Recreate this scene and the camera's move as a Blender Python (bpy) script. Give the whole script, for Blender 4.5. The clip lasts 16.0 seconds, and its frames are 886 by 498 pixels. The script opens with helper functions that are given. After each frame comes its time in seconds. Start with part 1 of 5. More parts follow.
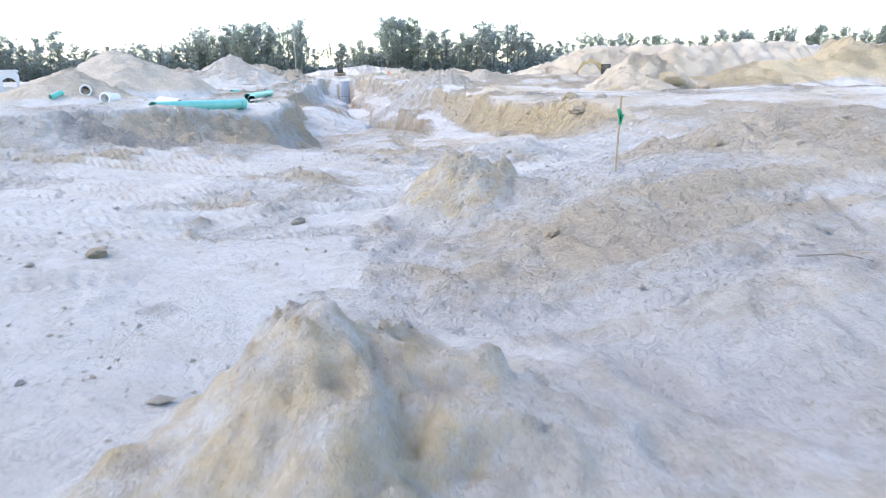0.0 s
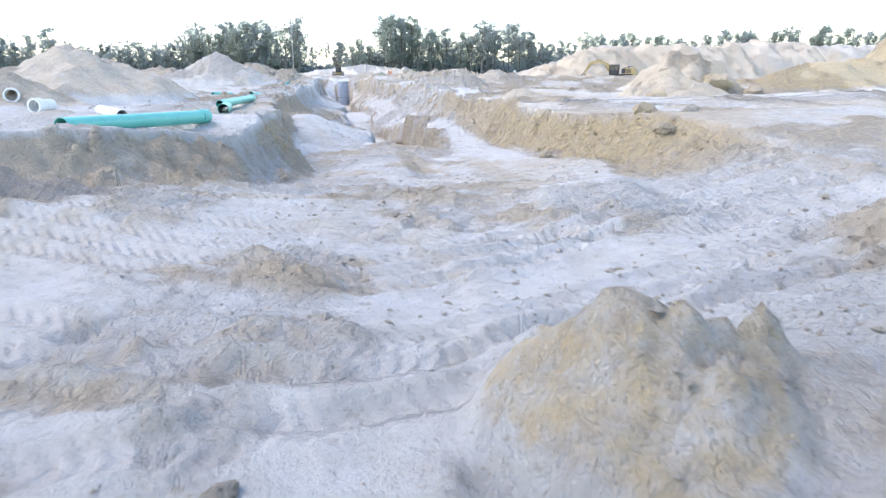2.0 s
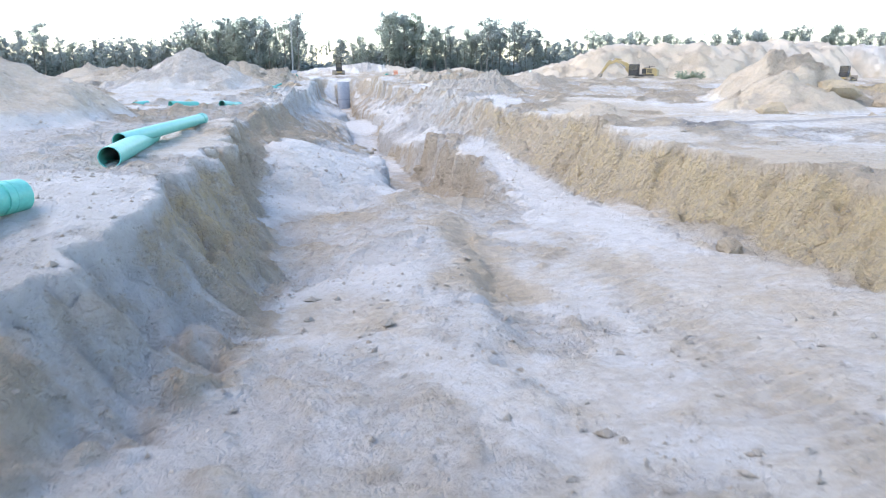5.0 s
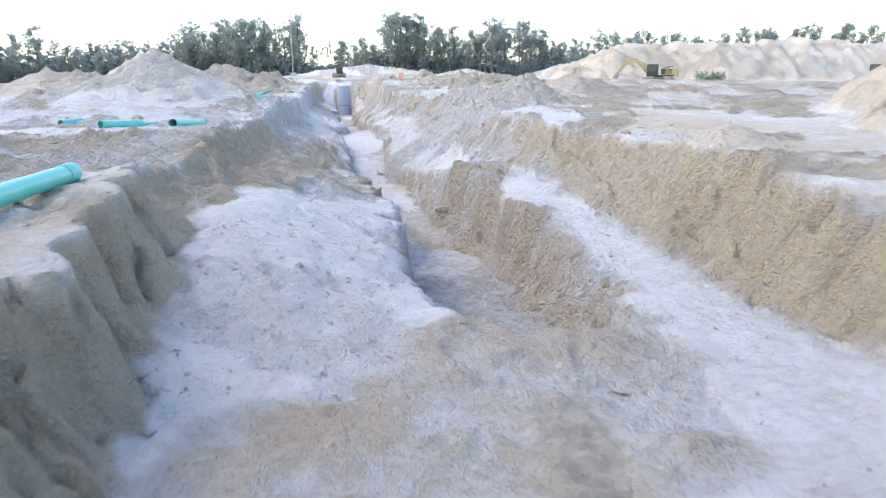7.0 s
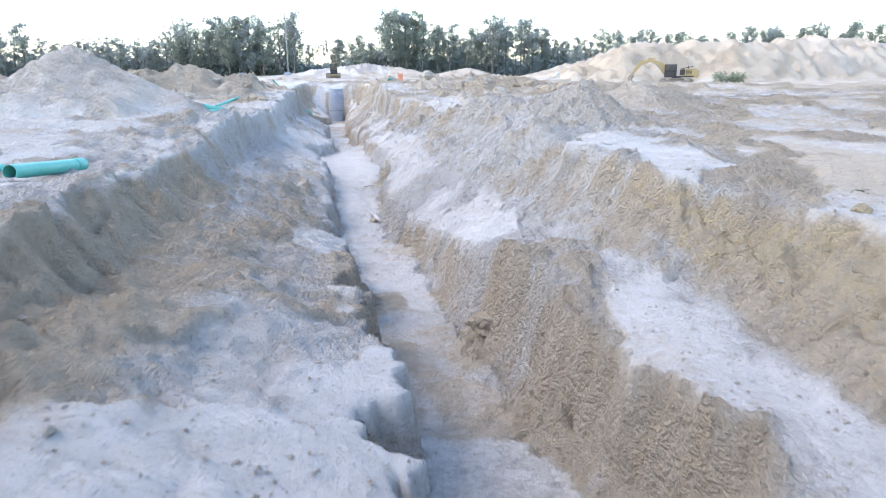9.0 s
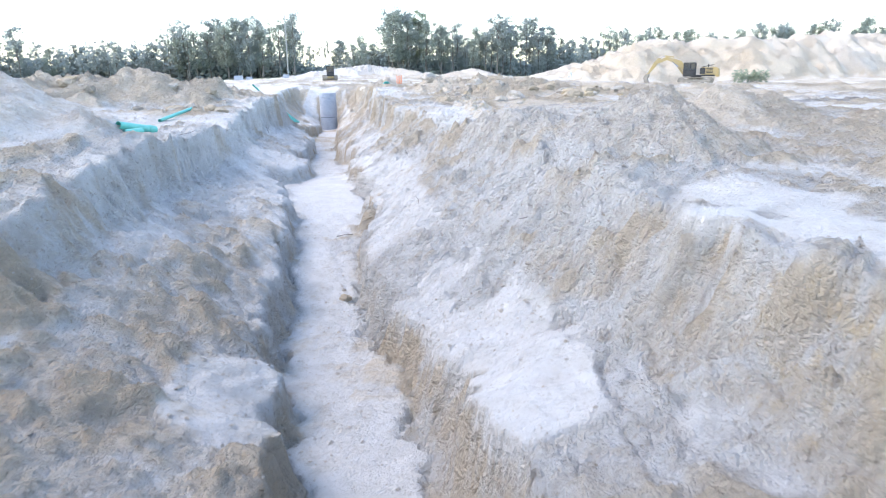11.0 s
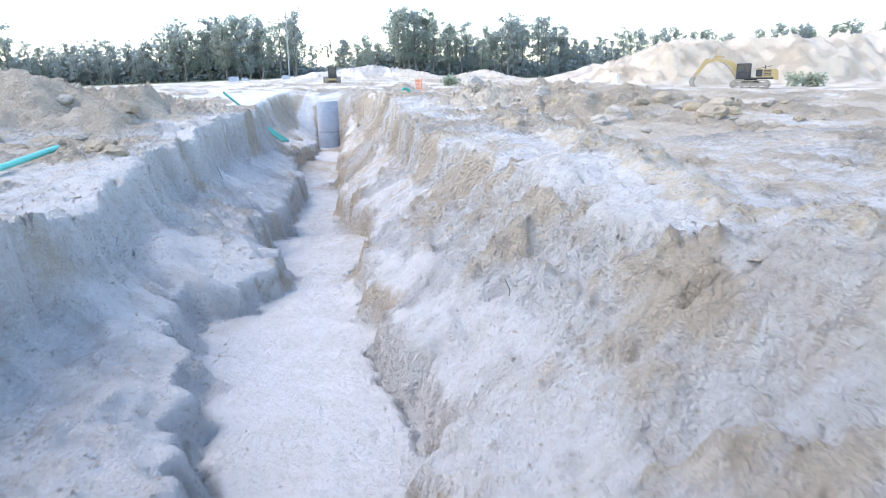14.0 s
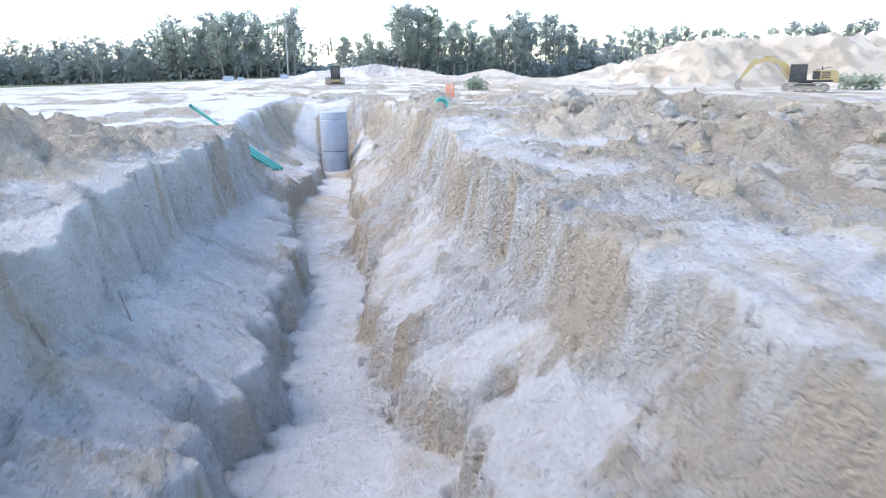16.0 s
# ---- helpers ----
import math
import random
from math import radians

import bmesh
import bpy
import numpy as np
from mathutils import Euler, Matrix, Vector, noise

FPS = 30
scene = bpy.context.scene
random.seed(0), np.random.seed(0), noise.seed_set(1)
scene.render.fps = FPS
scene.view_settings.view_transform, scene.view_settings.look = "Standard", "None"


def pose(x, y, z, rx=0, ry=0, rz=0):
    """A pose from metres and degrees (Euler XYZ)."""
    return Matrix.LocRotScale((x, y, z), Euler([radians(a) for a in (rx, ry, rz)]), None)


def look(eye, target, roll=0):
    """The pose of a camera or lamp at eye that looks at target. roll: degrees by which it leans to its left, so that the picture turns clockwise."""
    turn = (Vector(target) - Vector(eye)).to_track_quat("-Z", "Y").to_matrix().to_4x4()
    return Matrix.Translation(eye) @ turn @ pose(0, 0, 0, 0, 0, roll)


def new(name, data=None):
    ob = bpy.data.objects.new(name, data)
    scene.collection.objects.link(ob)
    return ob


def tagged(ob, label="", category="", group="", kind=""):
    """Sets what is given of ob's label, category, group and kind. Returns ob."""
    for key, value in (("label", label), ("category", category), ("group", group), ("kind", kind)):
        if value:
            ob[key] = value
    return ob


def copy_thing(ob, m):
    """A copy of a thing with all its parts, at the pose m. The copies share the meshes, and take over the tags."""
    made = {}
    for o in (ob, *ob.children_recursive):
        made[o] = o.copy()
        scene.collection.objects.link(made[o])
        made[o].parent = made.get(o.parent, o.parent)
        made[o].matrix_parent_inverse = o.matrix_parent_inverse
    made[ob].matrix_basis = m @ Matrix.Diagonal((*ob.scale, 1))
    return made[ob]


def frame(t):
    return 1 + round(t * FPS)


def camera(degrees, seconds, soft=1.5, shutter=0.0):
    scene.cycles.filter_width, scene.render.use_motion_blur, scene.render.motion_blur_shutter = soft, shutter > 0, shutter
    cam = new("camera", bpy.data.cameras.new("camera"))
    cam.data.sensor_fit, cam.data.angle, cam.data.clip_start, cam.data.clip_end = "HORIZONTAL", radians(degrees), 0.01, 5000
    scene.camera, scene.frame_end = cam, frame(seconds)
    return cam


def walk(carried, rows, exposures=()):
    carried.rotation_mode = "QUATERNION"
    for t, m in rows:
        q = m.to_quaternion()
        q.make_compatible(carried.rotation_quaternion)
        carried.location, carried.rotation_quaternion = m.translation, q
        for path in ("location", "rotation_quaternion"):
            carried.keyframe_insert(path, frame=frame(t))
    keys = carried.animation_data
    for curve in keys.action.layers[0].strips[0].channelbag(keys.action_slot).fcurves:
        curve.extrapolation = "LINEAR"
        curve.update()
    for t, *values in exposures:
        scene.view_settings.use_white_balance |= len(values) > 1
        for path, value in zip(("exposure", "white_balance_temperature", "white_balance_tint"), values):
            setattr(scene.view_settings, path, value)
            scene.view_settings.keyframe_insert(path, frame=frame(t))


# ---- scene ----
cam = camera(66.0, 16.0, 1.1, 0.2)
PATH = [
    (0, (3.476, 11.456, 0.775), (3.674, 13.384, 0.283), -0.8),
    (0.5, (3.455, 12.705, 0.835), (3.655, 14.633, 0.342), -0.7),
    (1, (3.421, 14.007, 0.874), (3.622, 15.935, 0.381), -0.7),
    (1.5, (3.354, 15.339, 0.89), (3.558, 17.266, 0.395), -0.5),
    (2, (3.287, 16.735, 0.874), (3.492, 18.662, 0.381), -0.5),
    (2.5, (3.218, 18.165, 0.905), (3.424, 20.092, 0.41), -0.3),
    (3, (3.09, 19.706, 0.949), (3.299, 21.632, 0.452), -0.1),
    (3.5, (3.013, 21.285, 0.977), (3.222, 23.211, 0.479), 0.0),
    (6, (3.007, 28.776, 1.198), (3.206, 30.703, 0.701), -0.5),
    (6.5, (2.968, 30.759, 1.215), (3.165, 32.687, 0.72), -0.6),
    (7, (2.946, 32.786, 1.269), (3.143, 34.714, 0.774), -0.6),
    (7.5, (2.947, 34.883, 1.354), (3.146, 36.811, 0.859), -0.6),
    (8, (3.009, 36.974, 1.393), (3.209, 38.902, 0.898), -0.6),
    (8.5, (3.087, 39.082, 1.439), (3.287, 41.009, 0.944), -0.6),
    (9, (3.18, 41.178, 1.5), (3.383, 43.105, 1.002), -0.5),
    (11.5, (3.963, 49.826, 1.597), (4.15, 51.755, 1.101), -1.1),
    (12, (3.896, 52.015, 1.625), (4.085, 53.944, 1.129), -0.9),
    (12.5, (3.764, 54.196, 1.656), (3.952, 56.124, 1.16), -0.9),
    (13, (3.595, 56.365, 1.739), (3.782, 58.294, 1.242), -0.9),
    (13.5, (3.481, 58.64, 1.756), (3.662, 60.569, 1.261), -0.9),
    (14, (3.373, 60.944, 1.765), (3.553, 62.873, 1.271), -0.9),
    (14.5, (3.272, 63.258, 1.856), (3.454, 65.187, 1.36), -0.9),
    (15, (3.083, 65.785, 1.886), (3.266, 67.714, 1.39), -0.7),
    (15.5, (2.762, 68.263, 1.959), (2.942, 70.193, 1.465), -1.0),
    (16, (2.374, 71.114, 2.065), (2.557, 73.042, 1.567), -0.7),
]
walk(cam, [(t, look(eye, target, roll)) for t, eye, target, roll in PATH], [(0.0, 1.95, 6930, 12), (5.0, 1.94, 6930, 12), (8.5, 1.92, 6880, 12), (11.0, 2.2, 6880, 11), (14.5, 2.14, 6730, 11), (16.0, 2.1, 6680, 11)])

# ---------------------------------------------------------------- world and light
SUN_ELEV, SUN_AZ = 50.0, 272.0   # degrees; azimuth clockwise from +y
world = bpy.data.worlds.new("world")
scene.world = world
world.use_nodes = True
wn = world.node_tree.nodes
sky = wn.new("ShaderNodeTexSky")
sky.sky_type = 'NISHITA'
sky.sun_disc = False
sky.sun_elevation, sky.sun_rotation = radians(SUN_ELEV), radians(SUN_AZ)
sky.air_density, sky.dust_density, sky.ozone_density = 1.0, 0.8, 1.5
wn["Background"].inputs["Strength"].default_value = 0.15
world.node_tree.links.new(sky.outputs[0], wn["Background"].inputs["Color"])
sun = new("sun", bpy.data.lights.new("sun", 'SUN'))
sun.data.energy, sun.data.angle, sun.data.color = 0.5, radians(32.0), (1.0, 0.82, 0.60)
sd = Vector((math.sin(radians(SUN_AZ)) * math.cos(radians(SUN_ELEV)), math.cos(radians(SUN_AZ)) * math.cos(radians(SUN_ELEV)), math.sin(radians(SUN_ELEV))))
sun.matrix_world = look(sd * 60, (0, 0, 0))


# ---------------------------------------------------------------- material helpers
def nodes_of(name, rough=0.9, metal=0.0):
    m = bpy.data.materials.new(name)
    m.use_nodes = True
    nt = m.node_tree
    b = nt.nodes["Principled BSDF"]
    b.inputs["Roughness"].default_value, b.inputs["Metallic"].default_value = rough, metal
    return m, nt, b


def node(nt, kind, **inputs):
    n = nt.nodes.new(kind)
    for k, v in inputs.items():
        n.inputs[k.replace("_", " ")].default_value = v
    return n


def noise_tex(nt, coord, scale, detail=6.0, rough=0.6):
    n = node(nt, "ShaderNodeTexNoise", Scale=scale, Detail=detail, Roughness=rough)
    nt.links.new(coord, n.inputs["Vector"])
    return n.outputs["Fac"]


def ramp(nt, fac, stops):
    r = nt.nodes.new("ShaderNodeValToRGB")
    e = r.color_ramp.elements
    while len(e) < len(stops):
        e.new(0.5)
    for el, (p, c) in zip(e, stops):
        el.position, el.color = p, (*c, 1) if len(c) == 3 else c
    nt.links.new(fac, r.inputs[0])
    return r.outputs[0]


def mix(nt, fac, a, b):
    n = nt.nodes.new("ShaderNodeMix")
    n.data_type = 'RGBA'
    for sock, v in ((n.inputs[0], fac), (n.inputs[6], a), (n.inputs[7], b)):
        if isinstance(v, (int, float)):
            sock.default_value = v
        elif isinstance(v, tuple):
            sock.default_value = (*v, 1)
        else:
            nt.links.new(v, sock)
    return n.outputs[2]


def bump(nt, bsdf, height, strength, dist):
    n = node(nt, "ShaderNodeBump", Strength=strength, Distance=dist)
    nt.links.new(height, n.inputs["Height"])
    nt.links.new(n.outputs[0], bsdf.inputs["Normal"])


def grainy(name, col_a, col_b, rough=0.8, scale=6.0, metal=0.0, bump_d=0.004, spec=0.3):
    """A surface with two tones mixed by coarse and fine noise and a light relief."""
    m, nt, b = nodes_of(name, rough, metal)
    co = nt.nodes.new("ShaderNodeTexCoord").outputs["Object"]
    f = noise_tex(nt, co, scale)
    g = noise_tex(nt, co, scale * 9, 4)
    c = mix(nt, ramp(nt, f, [(0.35, (0, 0, 0)), (0.68, (1, 1, 1))]), col_a, col_b)
    c = mix(nt, ramp(nt, g, [(0.4, (0, 0, 0)), (0.9, (0.5, 0.5, 0.5))]), c, tuple(v * 0.6 for v in col_a))
    nt.links.new(c, b.inputs["Base Color"])
    b.inputs["Specular IOR Level"].default_value = spec
    bump(nt, b, g, 0.5, bump_d)
    return m


def leafy(name, col_a, col_b):
    """Thin leaves: part of the light passes through them."""
    m = grainy(name, col_a, col_b, 0.7, 0.35, 0.0, 0.01)
    nt = m.node_tree
    b = nt.nodes["Principled BSDF"]
    tr = nt.nodes.new("ShaderNodeBsdfTranslucent")
    nt.links.new(b.inputs["Base Color"].links[0].from_socket, tr.inputs["Color"])
    mx = nt.nodes.new("ShaderNodeMixShader")
    mx.inputs[0].default_value = 0.5
    nt.links.new(b.outputs[0], mx.inputs[1])
    nt.links.new(tr.outputs[0], mx.inputs[2])
    nt.links.new(mx.outputs[0], nt.nodes["Material Output"].inputs["Surface"])
    return m


def soil_material(name, plain=None):
    """Sand: white fine sand, tan crust, ochre subsoil and grey damp sand, sorted by the soil attributes of the mesh;
    grey also paints shade on bank faces.
    """
    m, nt, b = nodes_of(name, 0.95)
    b.inputs["Specular IOR Level"].default_value = 0.15
    co = nt.nodes.new("ShaderNodeTexCoord").outputs["Object"]
    big = noise_tex(nt, co, 0.35, 5)
    mid = noise_tex(nt, co, 2.2, 8, 0.68)
    fine = noise_tex(nt, co, 14.0, 6, 0.7)
    grit = noise_tex(nt, co, 60.0, 3, 0.7)
    white = mix(nt, ramp(nt, mid, [(0.35, (0, 0, 0)), (0.7, (1, 1, 1))]), (0.63, 0.622, 0.605), (0.54, 0.528, 0.495))
    beige = mix(nt, ramp(nt, mid, [(0.3, (0, 0, 0)), (0.7, (1, 1, 1))]), (0.60, 0.535, 0.44), (0.50, 0.44, 0.35))
    tan = mix(nt, ramp(nt, mid, [(0.3, (0, 0, 0)), (0.7, (1, 1, 1))]), (0.46, 0.385, 0.285), (0.57, 0.485, 0.37))
    # ochre lifted and yellowed, partly to paint warm sun on the right bank
    ochre = mix(nt, ramp(nt, fine, [(0.3, (0, 0, 0)), (0.7, (1, 1, 1))]), (0.52, 0.415, 0.25), (0.64, 0.525, 0.34))
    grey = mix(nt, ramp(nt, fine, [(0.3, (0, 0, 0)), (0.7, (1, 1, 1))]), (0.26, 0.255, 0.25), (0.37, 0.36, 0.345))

    def attr(nm):
        a = nt.nodes.new("ShaderNodeAttribute")
        a.attribute_name = nm
        return a.outputs["Fac"]

    def worn(fac, noisy, lo=0.35, hi=0.65):
        """The attribute broken up by noise, so that the borders are ragged."""
        s = nt.nodes.new("ShaderNodeMath")
        s.operation = 'MULTIPLY_ADD'
        nt.links.new(noisy, s.inputs[0])
        s.inputs[1].default_value = 0.9
        nt.links.new(fac, s.inputs[2])
        t = nt.nodes.new("ShaderNodeMapRange")
        t.inputs["From Min"].default_value, t.inputs["From Max"].default_value = lo + 0.40, hi + 0.40
        nt.links.new(s.outputs[0], t.inputs["Value"])
        return t.outputs[0]
    if plain is None:
        crisp = noise_tex(nt, co, 4.5, 8, 0.74)
        crusted = worn(attr("tan"), mid, 0.05, 0.55)
        c = mix(nt, worn(attr("tan"), crisp, 0.30, 0.66), white, beige)
        c = mix(nt, worn(attr("tan"), crisp, 0.56, 1.02), c, tan)
        c = mix(nt, worn(attr("ochre"), crisp, 0.38, 0.66), c, ochre)
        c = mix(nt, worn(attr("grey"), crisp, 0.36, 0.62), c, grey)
        g = mix(nt, ramp(nt, fine, [(0.3, (0, 0, 0)), (0.7, (1, 1, 1))]), (0.05, 0.085, 0.03), (0.10, 0.13, 0.05))
        c = mix(nt, worn(attr("grass"), big), c, g)
    else:
        c = mix(nt, ramp(nt, fine, [(0.3, (0, 0, 0)), (0.7, (1, 1, 1))]), {"tan": tan, "ochre": ochre, "grey": grey, "white": white}[plain], tan)
    blot = noise_tex(nt, co, 6.5, 9, 0.78)
    harsh = nt.nodes.new("ShaderNodeMath")
    harsh.operation = 'MULTIPLY_ADD'
    if plain is None:
        nt.links.new(attr("rough"), harsh.inputs[0])
    else:
        harsh.inputs[0].default_value = 0.7
    harsh.inputs[1].default_value, harsh.inputs[2].default_value = 0.45, 0.55
    bl = nt.nodes.new("ShaderNodeMath")
    bl.operation = 'MULTIPLY'
    nt.links.new(ramp(nt, blot, [(0.45, (0, 0, 0)), (0.60, (1, 1, 1))]), bl.inputs[0])
    if plain is None:
        nt.links.new(crusted, bl.inputs[1])
    else:
        bl.inputs[1].default_value = 0.46
    half = nt.nodes.new("ShaderNodeMath")
    half.operation = 'MULTIPLY'
    half.inputs[1].default_value = 0.55
    nt.links.new(bl.outputs[0], half.inputs[0])
    c = mix(nt, half.outputs[0], c, (0.40, 0.35, 0.29))
    crust = noise_tex(nt, co, 1.6, 10, 0.78)
    cr = nt.nodes.new("ShaderNodeMath")
    cr.operation = 'MULTIPLY'
    nt.links.new(ramp(nt, crust, [(0.50, (0, 0, 0)), (0.60, (1, 1, 1))]), cr.inputs[0])
    cr.inputs[1].default_value = 0.24
    crusty = nt.nodes.new("ShaderNodeMath")
    crusty.operation = 'MULTIPLY'
    nt.links.new(cr.outputs[0], crusty.inputs[0])
    nt.links.new(harsh.outputs[0], crusty.inputs[1])
    c = mix(nt, crusty.outputs[0], c, (0.44, 0.39, 0.33))
    specks = ramp(nt, fine, [(0.33, (1, 1, 1)), (0.43, (0, 0, 0))])
    sp = nt.nodes.new("ShaderNodeMath")
    sp.operation = 'MULTIPLY'
    nt.links.new(specks, sp.inputs[0])
    nt.links.new(harsh.outputs[0], sp.inputs[1])
    c = mix(nt, sp.outputs[0], c, (0.40, 0.36, 0.30))
    nt.links.new(c, b.inputs["Base Color"])
    h = mix(nt, 0.3, fine, grit)
    h = mix(nt, 0.55, h, blot)
    # broken clods: sharp creases between lumps of three sizes, strongest on churned ground
    lumps = nt.nodes.new("ShaderNodeTexVoronoi")
    lumps.inputs["Scale"].default_value, lumps.inputs["Detail"].default_value = 8.5, 2.0
    lumps.inputs["Roughness"].default_value, lumps.inputs["Randomness"].default_value = 0.7, 1.0
    warp = nt.nodes.new("ShaderNodeVectorMath")
    warp.operation = 'MULTIPLY_ADD'
    wn3 = node(nt, "ShaderNodeTexNoise", Scale=4.0, Detail=3.0)
    nt.links.new(co, wn3.inputs["Vector"])
    nt.links.new(wn3.outputs["Color"], warp.inputs[0])
    warp.inputs[1].default_value = (0.25, 0.25, 0.25)
    nt.links.new(co, warp.inputs[2])
    nt.links.new(warp.outputs[0], lumps.inputs["Vector"])
    share = nt.nodes.new("ShaderNodeMath")
    share.operation = 'MULTIPLY_ADD'
    if plain is None:
        nt.links.new(attr("rough"), share.inputs[0])
    else:
        share.inputs[0].default_value = 0.4
    share.inputs[1].default_value, share.inputs[2].default_value = -0.26, -0.08
    broken = nt.nodes.new("ShaderNodeMath")
    broken.operation = 'MULTIPLY_ADD'
    nt.links.new(lumps.outputs["Distance"], broken.inputs[0])
    nt.links.new(share.outputs[0], broken.inputs[1])
    nt.links.new(h, broken.inputs[2])
    scaled = nt.nodes.new("ShaderNodeMath")
    scaled.operation = 'MULTIPLY'
    nt.links.new(broken.outputs[0], scaled.inputs[0])
    nt.links.new(harsh.outputs[0], scaled.inputs[1])
    h = scaled.outputs[0]
    if plain is None:
        # lug prints of wheels: ribs across the way of travel, worn by noise
        ribs = nt.nodes.new("ShaderNodeMath")
        ribs.operation = 'SINE'
        nt.links.new(attr("lug"), ribs.inputs[0])
        worn_ribs = nt.nodes.new("ShaderNodeMath")
        worn_ribs.operation = 'MULTIPLY'
        nt.links.new(ribs.outputs[0], worn_ribs.inputs[0])
        nt.links.new(attr("tread"), worn_ribs.inputs[1])
        both = nt.nodes.new("ShaderNodeMath")
        both.operation = 'MULTIPLY_ADD'
        nt.links.new(worn_ribs.outputs[0], both.inputs[0])
        both.inputs[1].default_value = 0.07
        nt.links.new(h, both.inputs[2])
        h = both.outputs[0]
    bump(nt, b, h, 1.0, 0.24)
    return m


SOIL = soil_material("sandy_soil")
CLOD = {k: soil_material("clod_" + k, k) for k in ("tan", "ochre", "grey", "white")}


# ---------------------------------------------------------------- mesh helpers
def part(name, bm, material, parent=None, label="", smooth=False):
    me = bpy.data.meshes.new(name)
    bm.to_mesh(me)
    bm.free()
    me.materials.append(material)
    if smooth:
        me.shade_smooth()
    ob = new(name, me)
    if parent is not None:
        ob.parent = parent
    return tagged(ob, label)


def thing(name, m, label, category, group=""):
    ob = new(name)
    ob.matrix_world = m
    return tagged(ob, label, category, group)


def box(sx, sy, sz, at=(0, 0, 0), bevel=0.0, turn=None, bm=None):
    bm = bm or bmesh.new()
    made = bmesh.ops.create_cube(bm, size=1.0)["verts"]
    m = Matrix.Translation(at) @ (turn or Matrix()) @ Matrix.Diagonal((sx, sy, sz, 1))
    bmesh.ops.transform(bm, matrix=m, verts=made)
    if bevel:
        edges = list({e for v in made for e in v.link_edges})
        bmesh.ops.bevel(bm, geom=edges, offset=bevel, segments=2, affect='EDGES')
    return bm


def tube(radius, inner, length, segs=32, bm=None):
    """A hollow pipe along +y from the origin, with wall thickness."""
    bm = bm or bmesh.new()
    rings = []
    for r, y in ((radius, 0), (radius, length), (inner, length), (inner, 0)):
        rings.append([bm.verts.new((r * math.cos(2 * math.pi * k / segs), y, r * math.sin(2 * math.pi * k / segs))) for k in range(segs)])
    for a in range(4):
        p, q = rings[a], rings[(a + 1) % 4]
        for k in range(segs):
            bm.faces.new((p[k], p[(k + 1) % segs], q[(k + 1) % segs], q[k]))
    bmesh.ops.recalc_face_normals(bm, faces=bm.faces)
    return bm


def lathe(profile, segs=32, bm=None):
    """A solid of turning about z from (radius, z) pairs."""
    bm = bm or bmesh.new()
    rings = [[bm.verts.new((r * math.cos(2 * math.pi * k / segs), r * math.sin(2 * math.pi * k / segs), z)) for k in range(segs)] for r, z in profile]
    for p, q in zip(rings, rings[1:]):
        for k in range(segs):
            bm.faces.new((p[k], p[(k + 1) % segs], q[(k + 1) % segs], q[k]))
    bm.faces.new(list(reversed(rings[0])))
    bm.faces.new(rings[-1])
    return bm


def rod(a, b, r0, r1=None, segs=8, bm=None):
    """A tapered rod from a to b."""
    bm = bm or bmesh.new()
    a, b = Vector(a), Vector(b)
    r1 = r0 if r1 is None else r1
    q = (b - a).to_track_quat('Z', 'Y')
    rings = []
    for p, r in ((a, r0), (b, r1)):
        rings.append([bm.verts.new(p + q @ Vector((r * math.cos(2 * math.pi * k / segs), r * math.sin(2 * math.pi * k / segs), 0))) for k in range(segs)])
    for k in range(segs):
        bm.faces.new((rings[0][k], rings[0][(k + 1) % segs], rings[1][(k + 1) % segs], rings[1][k]))
    bm.faces.new(list(reversed(rings[0])))
    bm.faces.new(rings[1])
    return bm


# ---------------------------------------------------------------- the ground
TABLE = np.random.RandomState(9).uniform(-1, 1, 65536).astype(np.float32)


def vnoise(x, y, seed=0):
    """Smooth random values between -1 and 1 on a unit lattice."""
    x, y = np.broadcast_arrays(np.asarray(x, np.float32), np.asarray(y, np.float32))
    xi, yi = np.floor(x), np.floor(y)
    u, v = x - xi, y - yi
    u, v = u * u * (3 - 2 * u), v * v * (3 - 2 * v)
    ix, iy = xi.astype(np.int32) & 255, yi.astype(np.int32) & 255
    jx, jy, k = ((ix + 1) & 255) << 8, (iy + 1) & 255, (seed * 7919 + 31) & 65535
    ix = ix << 8
    a, b = TABLE[(ix | iy) ^ k], TABLE[(jx | iy) ^ k]
    c, d = TABLE[(ix | jy) ^ k], TABLE[(jx | jy) ^ k]
    a = a + (b - a) * u
    c = c + (d - c) * u
    return a + (c - a) * v


def fbm(x, y, octaves=4, seed=0, gain=0.5):
    out, amp = 0.0, 1.0
    for k in range(octaves):
        out = out + amp * vnoise(x * 2.0 ** k + 17.3 * k, y * 2.0 ** k - 9.1 * k, seed + k)
        amp *= gain
    return out


def ss(a, b, x):
    t = np.clip((x - a) / (b - a), 0, 1)
    return t * t * (3 - 2 * t)


